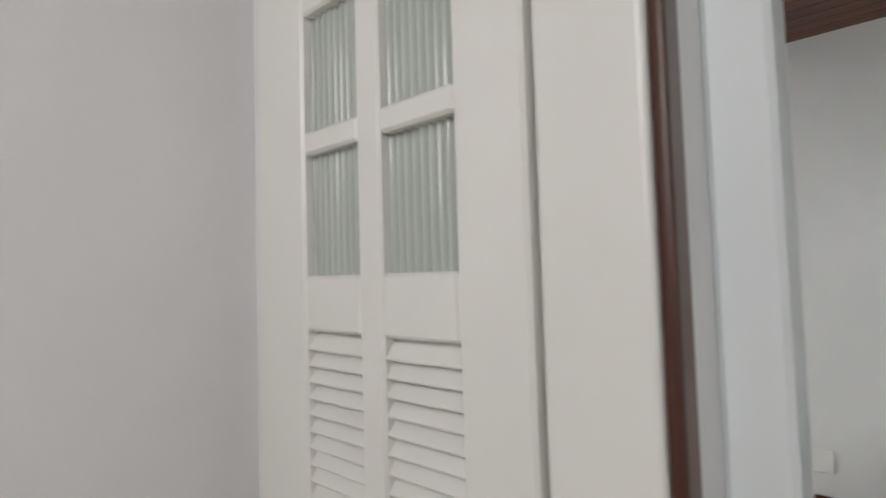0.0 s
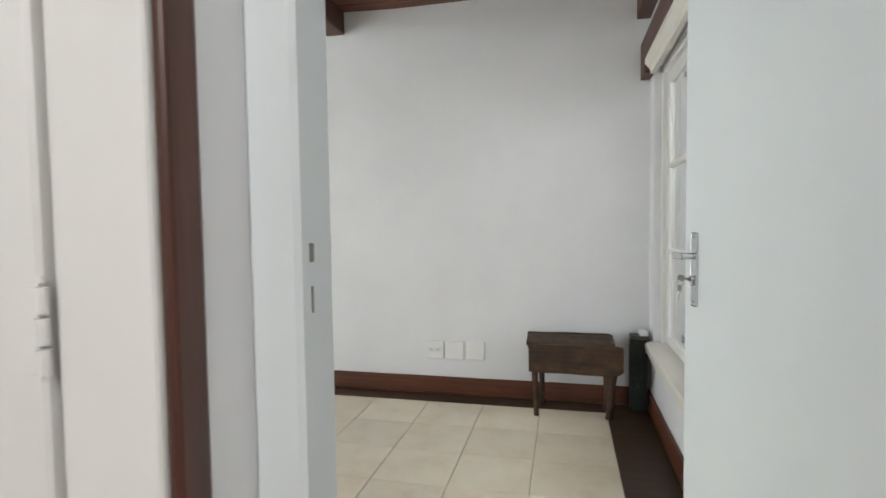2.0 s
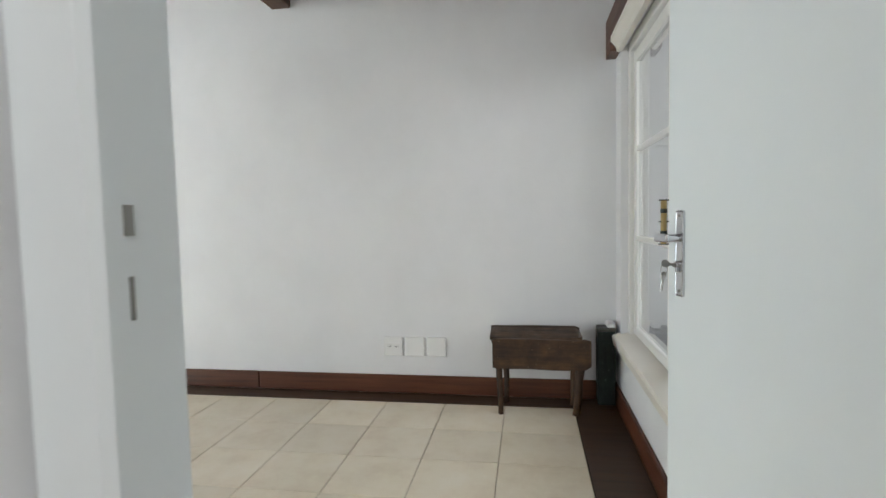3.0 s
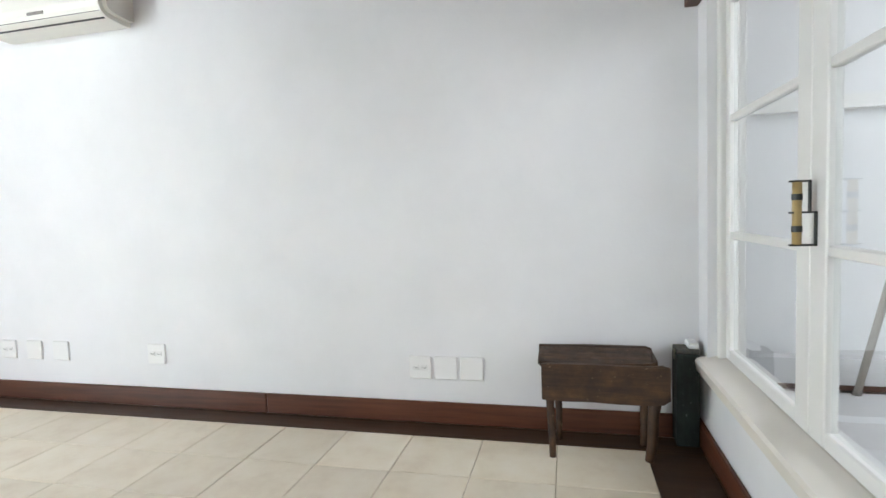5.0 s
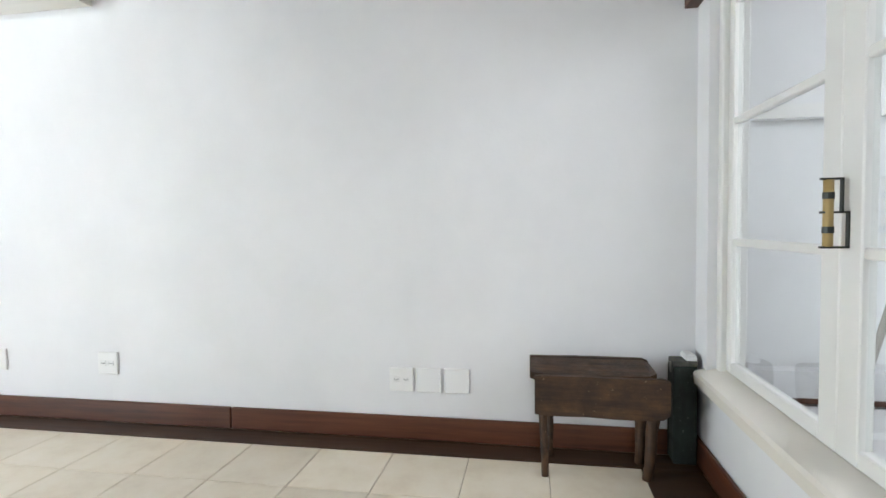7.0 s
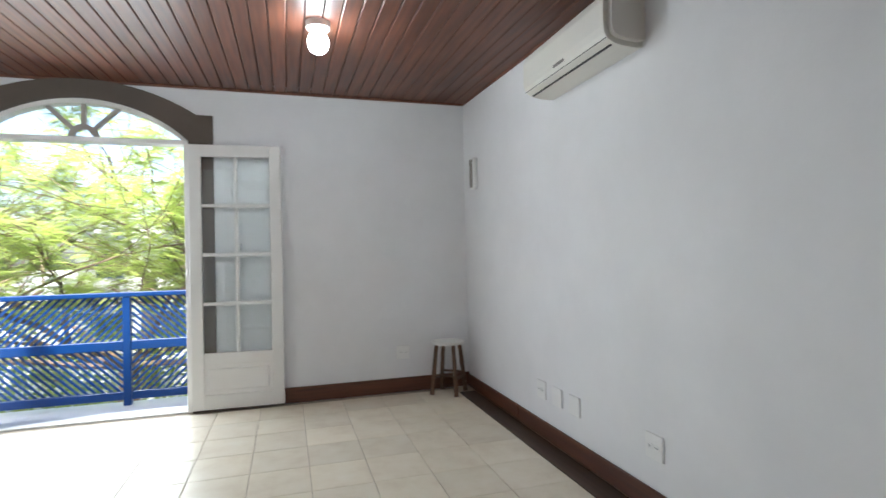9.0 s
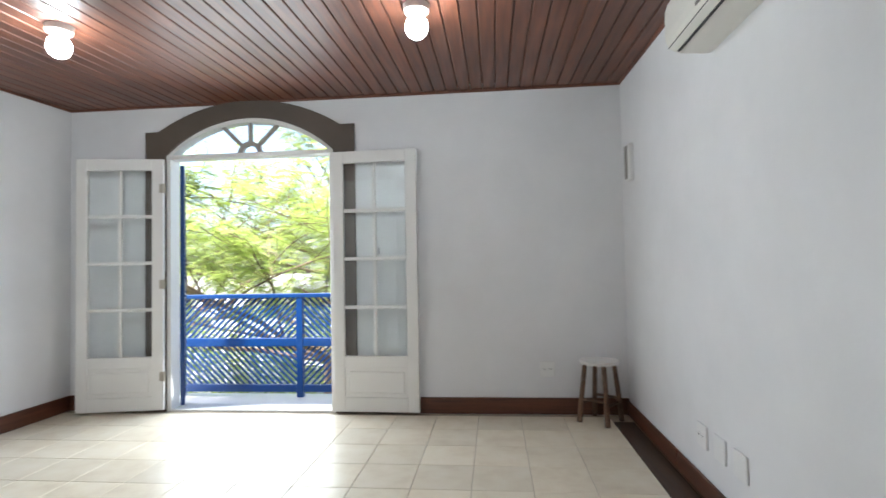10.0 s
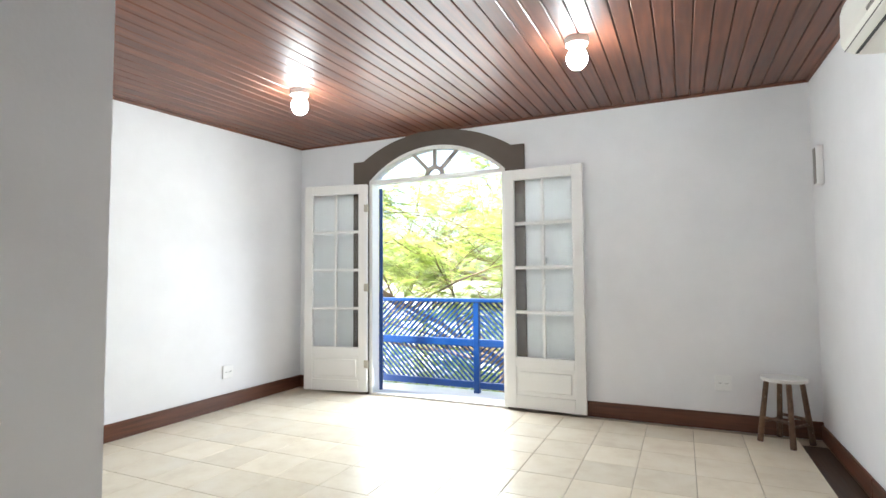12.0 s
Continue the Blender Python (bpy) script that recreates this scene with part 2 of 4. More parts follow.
# the wall between the wide end of the room and the hall
structure(box_part("wall_nook", (XW, XD, YC - 0.12, YC, -0.05, HI), WALL), "white plaster wall of the closet block")
structure(box_part("wall_entrance", (-2.72, XD, -4.644, YC - 0.12, -0.05, HI), WALL), "white plaster wall beside the entrance door")
WX0, WX1, WZ0, WZ1 = -1.735, -0.145, 0.412, 1.93   # inner window in the south wall
bm = B()
bx(bm, XW, WX0, YS - T, YS, -0.05, HI)
bx(bm, WX1, XE, YS - T, YS, -0.05, HI)
bx(bm, WX0, WX1, YS - T, YS, -0.05, WZ0 - 0.095)
bx(bm, WX0, WX1, YS - T, YS, WZ1, HI)
structure(part("wall_south", bm, WALL), "white plaster wall with a wide inner window")
structure(box_part("wall_over_door", (-2.76, XD, YS, -4.644, 2.121, HI), WALL), "white plaster wall over the entrance door")
# hall
bm = B()
bx(bm, XH, -2.721, -4.06, -3.995, -0.05, HI)
bx(bm, XH, -2.721, -4.53, -4.06, 2.33, HI)
structure(part("wall_hall_closet", bm, WALL), "white wall of the hall around the louvred door")
structure(box_part("wall_hall_north", (XW, -2.721, -3.995, -3.88, -0.05, HI), WALL), "plain white wall of the hall")
structure(box_part("wall_hall_west", (XW, XW + 0.05, YS, -3.995, -0.05, HI), WALL), "plain white end wall of the hall")
# room behind the inner window
structure(box_part("wall_bay_south", (-3.2, XE, YS - 2.2, YS - 2.04, -0.05, HI), WALL), "white wall beyond the inner window")
structure(box_part("wall_bay_west", (-3.2, -3.04, YS - 2.04, YS - T, -0.05, HI), WALL), "white side wall beyond the inner window")

# ceiling of narrow boards running north to south
bm = B()
x = XW - 0.02
rng = random.Random(4)
while x < XE + 0.02:
    w = 0.098
    dz = rng.uniform(0, 0.0025)
    g, c = 0.0024, 0.0045
    prof = [(x + g, 0.018), (x + g, c), (x + g + c, 0), (x + w - g - c, 0), (x + w - g, c), (x + w - g, 0.018)]
    rows = [[bm.verts.new((px, y, ceil_z(y) + pz + dz)) for px, pz in prof] for y in (YS - 2.1, -3.9, YN + 0.01)]
    for a, b in zip(rows, rows[1:]):
        for i in range(5):
            bm.faces.new((a[i], a[i + 1], b[i + 1], b[i]))
    x += w
structure(part("ceiling", bm, CEILW), "varnished red-brown board ceiling", "ceiling")
bm = B()
bx(bm, XW - T, XE + T, YS - 2.2, YN + 0.22, 2.66, 2.72)
structure(part("ceiling_deck", bm, BEAMW), "dark wooden deck above the ceiling boards", "ceiling")


# quarter-round moulding under the ceiling
def moulding(name, p, q):
    bm = B()
    tube(bm, p, q, 0.014, seg=8)
    structure(part(name, bm, CEILW), "thin red-brown wooden ceiling moulding", "moulding")


moulding("ceiling_moulding_north", (XW, -0.006, ceil_z(0) - 0.004), (XE, -0.006, ceil_z(0) - 0.004))
moulding("ceiling_moulding_east", (-0.006, 0, ceil_z(0) - 0.004), (-0.006, YC, ceil_z(YC) - 0.004))
moulding("ceiling_moulding_west", (XW + 0.006, 0, ceil_z(0) - 0.004), (XW + 0.006, YC, ceil_z(YC) - 0.004))

# beams
bm = B()
bx(bm, XD - 0.01, XE, -3.553, -3.43, 2.33, 2.56, bevel=0.006)
structure(part("ceiling_beam", bm, BEAMW), "dark stained timber beam across the room", "beam")
bm = B()
bx(bm, -2.3, XE, YS + 0.001, -5.354, 2.245, 2.462, bevel=0.005)
structure(part("ceiling_beam_south", bm, BEAMW), "dark stained timber beam under the ceiling along the window wall", "beam")

# floor base
bm = B()
bx(bm, XW, XE, YS - 2.1, 0.22, -0.12, -0.006)
structure(part("floor", bm, GROUT), "pale cream ceramic tile floor with grout joints", "floor")


# ---------------------------------------------------------------- baseboards and floor border
def baseboard(name, p, q, material, along, cuts=(), h=0.128):
    """A 13 cm wooden board along a wall, from p to q; along is the axis index."""
    ends = [p[along], *cuts, q[along]]
    bm = B()
    for a, b in zip(ends, ends[1:]):
        lo, hi = min(a, b) + 0.001, max(a, b) - 0.001
        if along == 0:
            bx(bm, lo, hi, p[1], q[1], 0.0, h, bevel=0.005)
        else:
            bx(bm, p[0], q[0], lo, hi, 0.0, h, bevel=0.005)
    return structure(part(name, bm, material), "varnished red-brown wooden baseboard", "baseboard")


baseboard("baseboard_north", (-2.15, -0.018), (XE, 0.0), BASEWX, 0)
baseboard("baseboard_north_left", (XW, -0.018), (-3.985, 0.0), BASEWX, 0)
baseboard("baseboard_east", (-0.018, YS), (0.0, -0.018), BASEW, 1, (-3.25, -1.1), 0.110)
baseboard("baseboard_west", (XW, YC), (XW + 0.018, -0.018), BASEW, 1)
baseboard("baseboard_south", (-2.0, YS), (-0.018, YS + 0.018), BASEWX, 0, (), 0.110)
bm = B()
bx(bm, -0.165, -0.018, YS, -0.2, -0.02, 0.001, bevel=0.001)
structure(part("floor_border_east", bm, BORDER), "dark wooden border strip of the floor", "floor")
bm = B()
bx(bm, -2.0, -0.166, YS + 0.018, -5.182, -0.02, 0.001, bevel=0.001)
structure(part("floor_border_south", bm, BORDER), "dark wooden border strip of the floor", "floor")

# ---------------------------------------------------------------- balcony doorway
root = thing("window_arch_surround", Matrix(), "taupe painted arched surround of the balcony doorway", "door frame", kind="structure")
bm = B()
inner = arc(OX0 - 0.004, OX1 + 0.004, OZ, ORISE)
outer = arc(-2.27, -3.865, 2.375, 0.235)
pts = [(OX0 - 0.004, 0.0)] + inner + [(OX1 + 0.004, 0.0), (-2.150, 0.0), (-2.150, 2.375)] + outer + [(-3.985, 2.375), (-3.985, 0.0)]
prism(bm, pts, YN - 0.022, YN - 0.0005, 1)
part("surround", bm, TAUPE, root)

root = thing("door_frame", Matrix(), "white wooden door frame with an arched sunburst fanlight", "door frame", kind="structure")
box_part("jamb", (OX0, OX0 + 0.035, -0.004, 0.125, 0, OZ), TRIMW, root, 0.003)
box_part("jamb", (OX1 - 0.035, OX1, -0.004, 0.125, 0, OZ), TRIMW, root, 0.003)
box_part("transom", (OX0, OX1, -0.01, 0.10, 2.135, 2.172), TRIMW, root, 0.004)
bm = B()
o = arc(OX0, OX1, OZ, ORISE)
i_ = arc(OX1 - 0.045, OX0 + 0.045, OZ + 0.007, ORISE - 0.042)
prism(bm, o + i_, -0.004, 0.09, 1)
part("arch_frame", bm, TRIMW, root)
CX = (OX0 + OX1) / 2


def arch_h(x):
    h, r = (OX1 - OX0) / 2, 0.0
    r = (h * h + ORISE * ORISE) / (2 * ORISE)
    return OZ + ORISE - r + math.sqrt(max(0, r * r - (x - CX) ** 2))


ring = [(CX + 0.105 * math.cos(math.pi * k / 14), OZ + 0.005 + 0.105 * math.sin(math.pi * k / 14)) for k in range(15)]
hole = [(CX + 0.066 * math.cos(math.pi * k / 14), OZ + 0.005 + 0.066 * math.sin(math.pi * k / 14)) for k in range(14, -1, -1)]
bm = B()
prism(bm, ring + hole, 0.02, 0.055, 1)
part("fan_hub", bm, FANP, root)
for ang in (45, 90, 135):
    d = Vector((math.cos(radians(ang)), 0, math.sin(radians(ang))))
    n = Vector((-d.z, 0, d.x)) * 0.016
    L = 0.10
    while CX + d.x * L < OX1 and OZ + d.z * L < arch_h(CX + d.x * L) - 0.02 and L < 0.6:
        L += 0.005
    p0, p1 = Vector((CX, 0, OZ)) + d * 0.095, Vector((CX, 0, OZ)) + d * L
    bm = B()
    prism(bm, [(v.x, v.z) for v in (p0 + n, p1 + n, p1 - n, p0 - n)], 0.022, 0.053, 1)
    part("fan_spoke", bm, FANP, root)
bm = B()
prism(bm, arc(OX0 + 0.04, OX1 - 0.04, OZ + 0.004, ORISE - 0.038), 0.034, 0.038, 1)
g = part("fan_glass", bm, GLASS, root)
g.visible_shadow = False
structure(box_part("door_sill", (OX0, OX1, -0.002, 0.20, -0.01, 0.012), CONC, None, 0.004), "pale stone sill of the balcony doorway", "sill")


# glazed leaf, built from its hinge edge at x=0 towards +x; the room face lies towards -y
def french_leaf(name, m, label, sg=1):
    root = thing(name, m, label, "door", "balcony door leaves", "structure")

    def piece(name, d, mat, bevel=0.0):
        return box_part(name, (sg * d[0], sg * d[1], *d[2:]), mat, root, bevel)

    W, H, D = 0.70, 2.11, 0.036
    s = 0.092
    piece("stile", (0, s, -D, 0, 0, H), TRIMW, 0.003)
    piece("stile", (W - s, W, -D, 0, 0, H), TRIMW, 0.003)
    piece("rail", (s, W - s, -D, 0, H - 0.095, H), TRIMW, 0.003)
    piece("rail", (s, W - s, -D, 0, 0, 0.115), TRIMW, 0.003)
    piece("rail", (s, W - s, -D, 0, 0.355, 0.445), TRIMW, 0.003)
    z0, z1 = 0.445, H - 0.095
    step = (z1 - z0) / 4
    for k in range(1, 4):
        piece("glazing_bar", (s, W - s, -D + 0.004, -0.004, z0 + k * step - 0.014, z0 + k * step + 0.014), TRIMW, 0.004)
    piece("glazing_bar", (W / 2 - 0.013, W / 2 + 0.013, -D + 0.005, -0.005, z0, z1), TRIMW, 0.004)
    piece("bottom_panel", (s - 0.004, W - s + 0.004, -D + 0.012, -0.010, 0.110, 0.360), TRIMW, 0.004)
    piece("raised_field", (s + 0.028, W - s - 0.028, -D + 0.004, -0.006, 0.148, 0.322), TRIMW, 0.007)
    for cx0, cx1 in ((s, W / 2 - 0.013), (W / 2 + 0.013, W - s)):
        for k in range(4):
            g = piece("pane", (cx0, cx1, -0.020, -0.016, z0 + k * step + 0.010, z0 + (k + 1) * step - 0.010), GLASS)
            g.visible_shadow = False
    if sg > 0:
        bm = B()
        tube(bm, (0.385, -0.022, 1.275), (0.385, -0.046, 1.275), 0.005, seg=10)
        bx(bm, 0.379, 0.391, -0.052, -0.044, 1.262, 1.315, bevel=0.003)
        part("latch", bm, CHROME, root, "small chrome latch")
    for z in (0.28, 1.05, 1.86) if sg < 0 else ():
        bm = B()
        tube(bm, (-0.004 * sg, -D - 0.004, z - 0.04), (-0.004 * sg, -D - 0.004, z + 0.04), 0.009, seg=10)
        bx(bm, -0.02 * sg, 0.03 * sg, -D - 0.003, -D, z - 0.038, z + 0.038)
        part("hinge", bm, BRASS, root, "dull brass hinge")
    return root


# the right leaf lies flat by the wall, the left one stands a little out
french_leaf("balcony_door_leaf", pose(OX1 + 0.005, -0.024, 0.022, 0, 0, -2), "white glazed balcony door leaf standing open by the wall")
french_leaf("balcony_door_leaf", pose(OX0 - 0.005, -0.024, 0.022, 0, 0, 10.5), "white glazed balcony door leaf standing a little off the wall", -1)

# ---------------------------------------------------------------- balcony
BY = 1.28                     # railing line
structure(box_part("balcony_floor", (-5.4, -0.9, 0.14, BY + 0.14, -0.40, -0.196), CONC, None, 0.006), "pale concrete balcony floor", "floor")


def lattice(name, x0, x1, z0, z1, lean, parent):
    """One field of slanting slats; lean +1 rises to the east, -1 falls."""
    w, pitch, run = 0.030, 0.070, (z1 - z0) * 1.0
    bm = None
    x = x0 - run
    while x < x1 + run:
        a, b = (x, x + run) if lean > 0 else (x + run, x)
        lo = (max(x0, min(x1, a)), max(x0, min(x1, b)))
        za = z0 + (z1 - z0) * ((lo[0] - a) / (b - a))
        zb = z0 + (z1 - z0) * ((lo[1] - a) / (b - a))
        if abs(lo[0] - lo[1]) > 0.02:
            bm = B()
            prism(bm, [(lo[0] - w / 2, za), (lo[0] + w / 2, za), (lo[1] + w / 2, zb), (lo[1] - w / 2, zb)], BY - 0.008, BY + 0.008, 1)
            part("slat", bm, BLUE, parent)
        x += pitch


root = thing("balcony_railing", Matrix(), "blue painted wooden balcony railing with slanting lattice", "railing")
POSTS = (-4.63, -3.12, -1.61)
RT, RM, RB = 0.915, 0.392, -0.141
box_part("top_rail", (-5.3, -1.0, BY - 0.045, BY + 0.045, RT - 0.045, RT), BLUE, root, 0.005)
for px in POSTS:
    box_part("post", (px - 0.035, px + 0.035, BY - 0.04, BY + 0.03, -0.196, RT - 0.046), BLUE, root, 0.004)
ends = (-5.3, *POSTS, -1.0)
for k, (a, b) in enumerate(zip(ends, ends[1:])):
    a, b = a + 0.037, b - 0.037
    box_part("middle_rail", (a, b, BY - 0.028, BY + 0.02, RM - 0.045, RM + 0.045), BLUE, root, 0.004)
    box_part("bottom_rail", (a, b, BY - 0.028, BY + 0.02, RB, RB + 0.08), BLUE, root, 0.004)
    s_ = 1 if k % 2 else -1
    lattice("upper", a, b, RM + 0.046, RT - 0.047, s_, root)
    lattice("lower", a, b, RB + 0.081, RM - 0.046, -s_, root)


def shutter(m, label):
    root = thing("shutter", m, label, "shutter", "balcony shutters")
    W, H, D = 0.70, 2.10, 0.034
    box_part("stile", (0, 0.075, 0, D, 0, H), BLUE, root, 0.003)
    box_part("stile", (W - 0.075, W, 0, D, 0, H), BLUE, root, 0.003)
    for z0, z1 in ((0, 0.14), (0.98, 1.07), (H - 0.09, H)):
        box_part("rail", (0.075, W - 0.075, 0, D, z0, z1), BLUE, root, 0.003)
    for z0, z1 in ((0.14, 0.98), (1.07, H - 0.09)):
        z = z0 + 0.02
        while z < z1 - 0.01:
            bm = B()
            bx(bm, 0.075, W - 0.075, -0.018, 0.018, -0.004, 0.004, m=Matrix.Translation((0, D / 2, z)) @ Matrix.Rotation(radians(40), 4, "X"))
            part("louvre", bm, BLUE, root)
            z += 0.042
    return root


shutter(pose(OX0 + 0.062, 0.150, 0.012, 0, 0, 120.8), "blue louvred wooden shutter swung outwards")
shutter(pose(OX1 - 0.008, 0.150, 0.012, 0, 0, 60), "blue louvred wooden shutter swung outwards")

# ---------------------------------------------------------------- entrance door and hall
FY = -4.70                   # lock-side reveal of the entrance
root = thing("door_frame_entrance", Matrix(), "white painted entrance door frame with strike plates", "door frame", kind="structure")
box_part("jamb", (-2.763, -2.686, FY, FY + 0.0565, 0, 2.12), DOORW, root, 0.006)
box_part("jamb", (-2.763, XD + 0.004, YS, YS + 0.035, 0, 2.12), DOORW, root, 0.006)
box_part("head", (-2.763, XD + 0.004, YS + 0.035, FY, 2.08, 2.12), DOORW, root, 0.004)
bm = B()
bx(bm, -2.742, -2.735, FY - 0.0015, FY + 0.001, 1.056, 1.075)
part("strike_plate", bm, STEEL, root, "small steel strike plate")
bm = B()
bx(bm, -2.740, -2.7375, FY - 0.0015, FY + 0.001, 1.004, 1.031)
part("strike_plate", bm, STEEL, root, "small steel strike plate")
# step of the wall beside the frame
structure(box_part("wall_hall_return", (-2.826, -2.721, FY + 0.0572, -4.531, -0.05, HI), WALL), "white plaster return beside the entrance")
bm = B()
bx(bm, -2.866, -2.8265, -4.6455, -4.6325, 0, 2.4, bevel=0.005, seg=2)
structure(part("trim_post", bm, POSTW), "worn dark red-brown wooden corner post", "trim")
bm = B()
bx(bm, -2.872, -2.8265, -4.632, -4.5315, 0, 2.4, bevel=0.006, seg=3)
structure(part("trim_casing", bm, TRIMW), "white painted door casing beside the louvred door", "trim")


def louvre_door():
    root = thing("louvred_door", pose(-2.8455, -4.527, 0.02, 0, 0, 90), "white louvred closet door with ribbed glass panes", "door")
    W, H, D = 0.46, 2.30, 0.034
    cols = ((0.084, 0.194), (0.235, 0.345))
    box_part("stile", (0, 0.084, 0, D, 0, H), TRIMW, root, 0.004)
    box_part("stile", (0.345, W, 0, D, 0, H), TRIMW, root, 0.004)
    box_part("mullion", (0.194, 0.235, 0, D, 0, H), TRIMW, root, 0.004)
    for a, b in cols:
        for z0, z1 in ((0, 0.826), (1.195, 1.267), (1.427, 1.457), (1.617, 1.647), (1.807, 1.837), (2.0, H)):
            box_part("rail", (a, b, 0.001, D - 0.001, z0, z1), TRIMW, root, 0.004)
        z = 0.842
        while z < 1.2:
            bm = B()
            bx(bm, a, b, -0.0135, 0.0135, -0.0024, 0.0024, bevel=0.0012, m=Matrix.Translation((0, D - 0.0125, z)) @ Matrix.Rotation(radians(-52), 4, "X"))
            part("slat", bm, TRIMW, root)
            z += 0.0212
        for z0, z1 in ((1.267, 1.427), (1.457, 1.617), (1.647, 1.807), (1.837, 2.0)):
            bm = B()
            n = 72
            rows = []
            for k in range(n + 1):
                xx = a + (b - a) * k / n
                yy = 0.013 + 0.0075 * abs(math.sin(math.pi * (xx - a) / 0.0125))
                rows.append((bm.verts.new((xx, yy, z0)), bm.verts.new((xx, yy, z1)), bm.verts.new((xx, 0.009, z0)), bm.verts.new((xx, 0.009, z1))))
            for p, q in zip(rows, rows[1:]):
                bm.faces.new((p[0], q[0], q[1], p[1]))
                bm.faces.new((p[2], p[3], q[3], q[2]))
            part("pane", bm, RIBBED, root, "ribbed translucent glass pane")
    for z in (0.25, 0.989, 1.98):
        bm = B()
        for k in range(3):
            zk = z - 0.038 + 0.026 * k
            tube(bm, (-0.002, D + 0.001, zk), (-0.002, D + 0.001, zk + 0.022), 0.0058, seg=10)
        tube(bm, (-0.002, D + 0.001, z + 0.040), (-0.002, D + 0.001, z + 0.046), 0.004, 0.0015, seg=10)
        bx(bm, 0.001, 0.020, D - 0.001, D + 0.0012, z - 0.038, z + 0.038, bevel=0.0005)
        part("hinge", bm, TRIMW, root, "paint-covered hinge")
    return root


louvre_door()


def entrance_door():
    # hinge edge at the origin, leaf along +x, lock face towards +y
    root = thing("entrance_door", pose(-2.665, -5.393, 0.008, 0, 0, 11.8), "plain white flush door standing open with keys in its lock", "door")
    W, H, D = 0.80, 2.06, 0.035
    leaf = box_part("leaf", (0, W, -D, 0, 0, H), DOORW, root, 0.003)
    lx, lz = W - 0.055, 1.003
    bm = B()
    bx(bm, lx - 0.015, lx + 0.015, 0.0, 0.005, lz - 0.116, lz + 0.054, bevel=0.0045, seg=3)
    plate = part("lock_plate", bm, CHROME, root, "long chrome lock plate")
    for z in (lz + 0.044, lz - 0.105):
        bm = B()
        tube(bm, (lx, 0.0045, z), (lx, 0.006, z), 0.003, seg=10)
        part("screw", bm, STEEL, plate)
    bm = B()
    tube(bm, (lx, 0.005, lz), (lx, 0.030, lz), 0.0075, seg=16)
    bx(bm, lx - 0.010, lx + 0.046, 0.027, 0.036, lz - 0.0085, lz + 0.0085, bevel=0.004, seg=3)
    part("lever", bm, CHROME, root, "chrome lever handle")
    bm = B()
    tube(bm, (lx, 0.004, lz - 0.052), (lx, 0.013, lz - 0.052), 0.0065, seg=16)
    bx(bm, lx - 0.0035, lx + 0.0035, 0.004, 0.012, lz - 0.068, lz - 0.052, bevel=0.002)
    part("lock_cylinder", bm, CHROME, root)

    def key(name, y, z, lean, label):
        bm = B()
        tube(bm, (-0.001, 0, 0.0), (0.001, 0, 0.0), 0.0085, seg=14)
        bx(bm, -0.001, 0.001, -0.0025, 0.0025, -0.030, -0.006)
        bx(bm, -0.0009, 0.0009, 0.002, 0.0045, -0.028, -0.014)
        bmesh.ops.transform(bm, matrix=Matrix.Translation((lx, y, z)) @ Matrix.Rotation(radians(lean), 4, "X") @ Matrix.Rotation(radians(35), 4, "Z"), verts=bm.verts)
        part(name, bm, STEEL, root, label)

    key("key", 0.032, lz - 0.050, -80, "steel key in the lock")
    key("spare_key", 0.036, lz - 0.074, 8, "steel key hanging from the ring")
    bm = B()
    for k in range(14):
        t0, t1 = 2 * math.pi * k / 14, 2 * math.pi * (k + 1) / 14
        tube(bm, (lx, 0.035 + 0.007 * math.cos(t0), lz - 0.062 + 0.010 * math.sin(t0)), (lx, 0.035 + 0.007 * math.cos(t1), lz - 0.062 + 0.010 * math.sin(t1)), 0.0008, seg=5)
    part("key_ring", bm, STEEL, root)
    for z in (0.25, 1.75):
        bm = B()
        tube(bm, (-0.005, 0.002, z - 0.04), (-0.005, 0.002, z + 0.04), 0.008)
        part("hinge", bm, STEEL, root)


entrance_door()

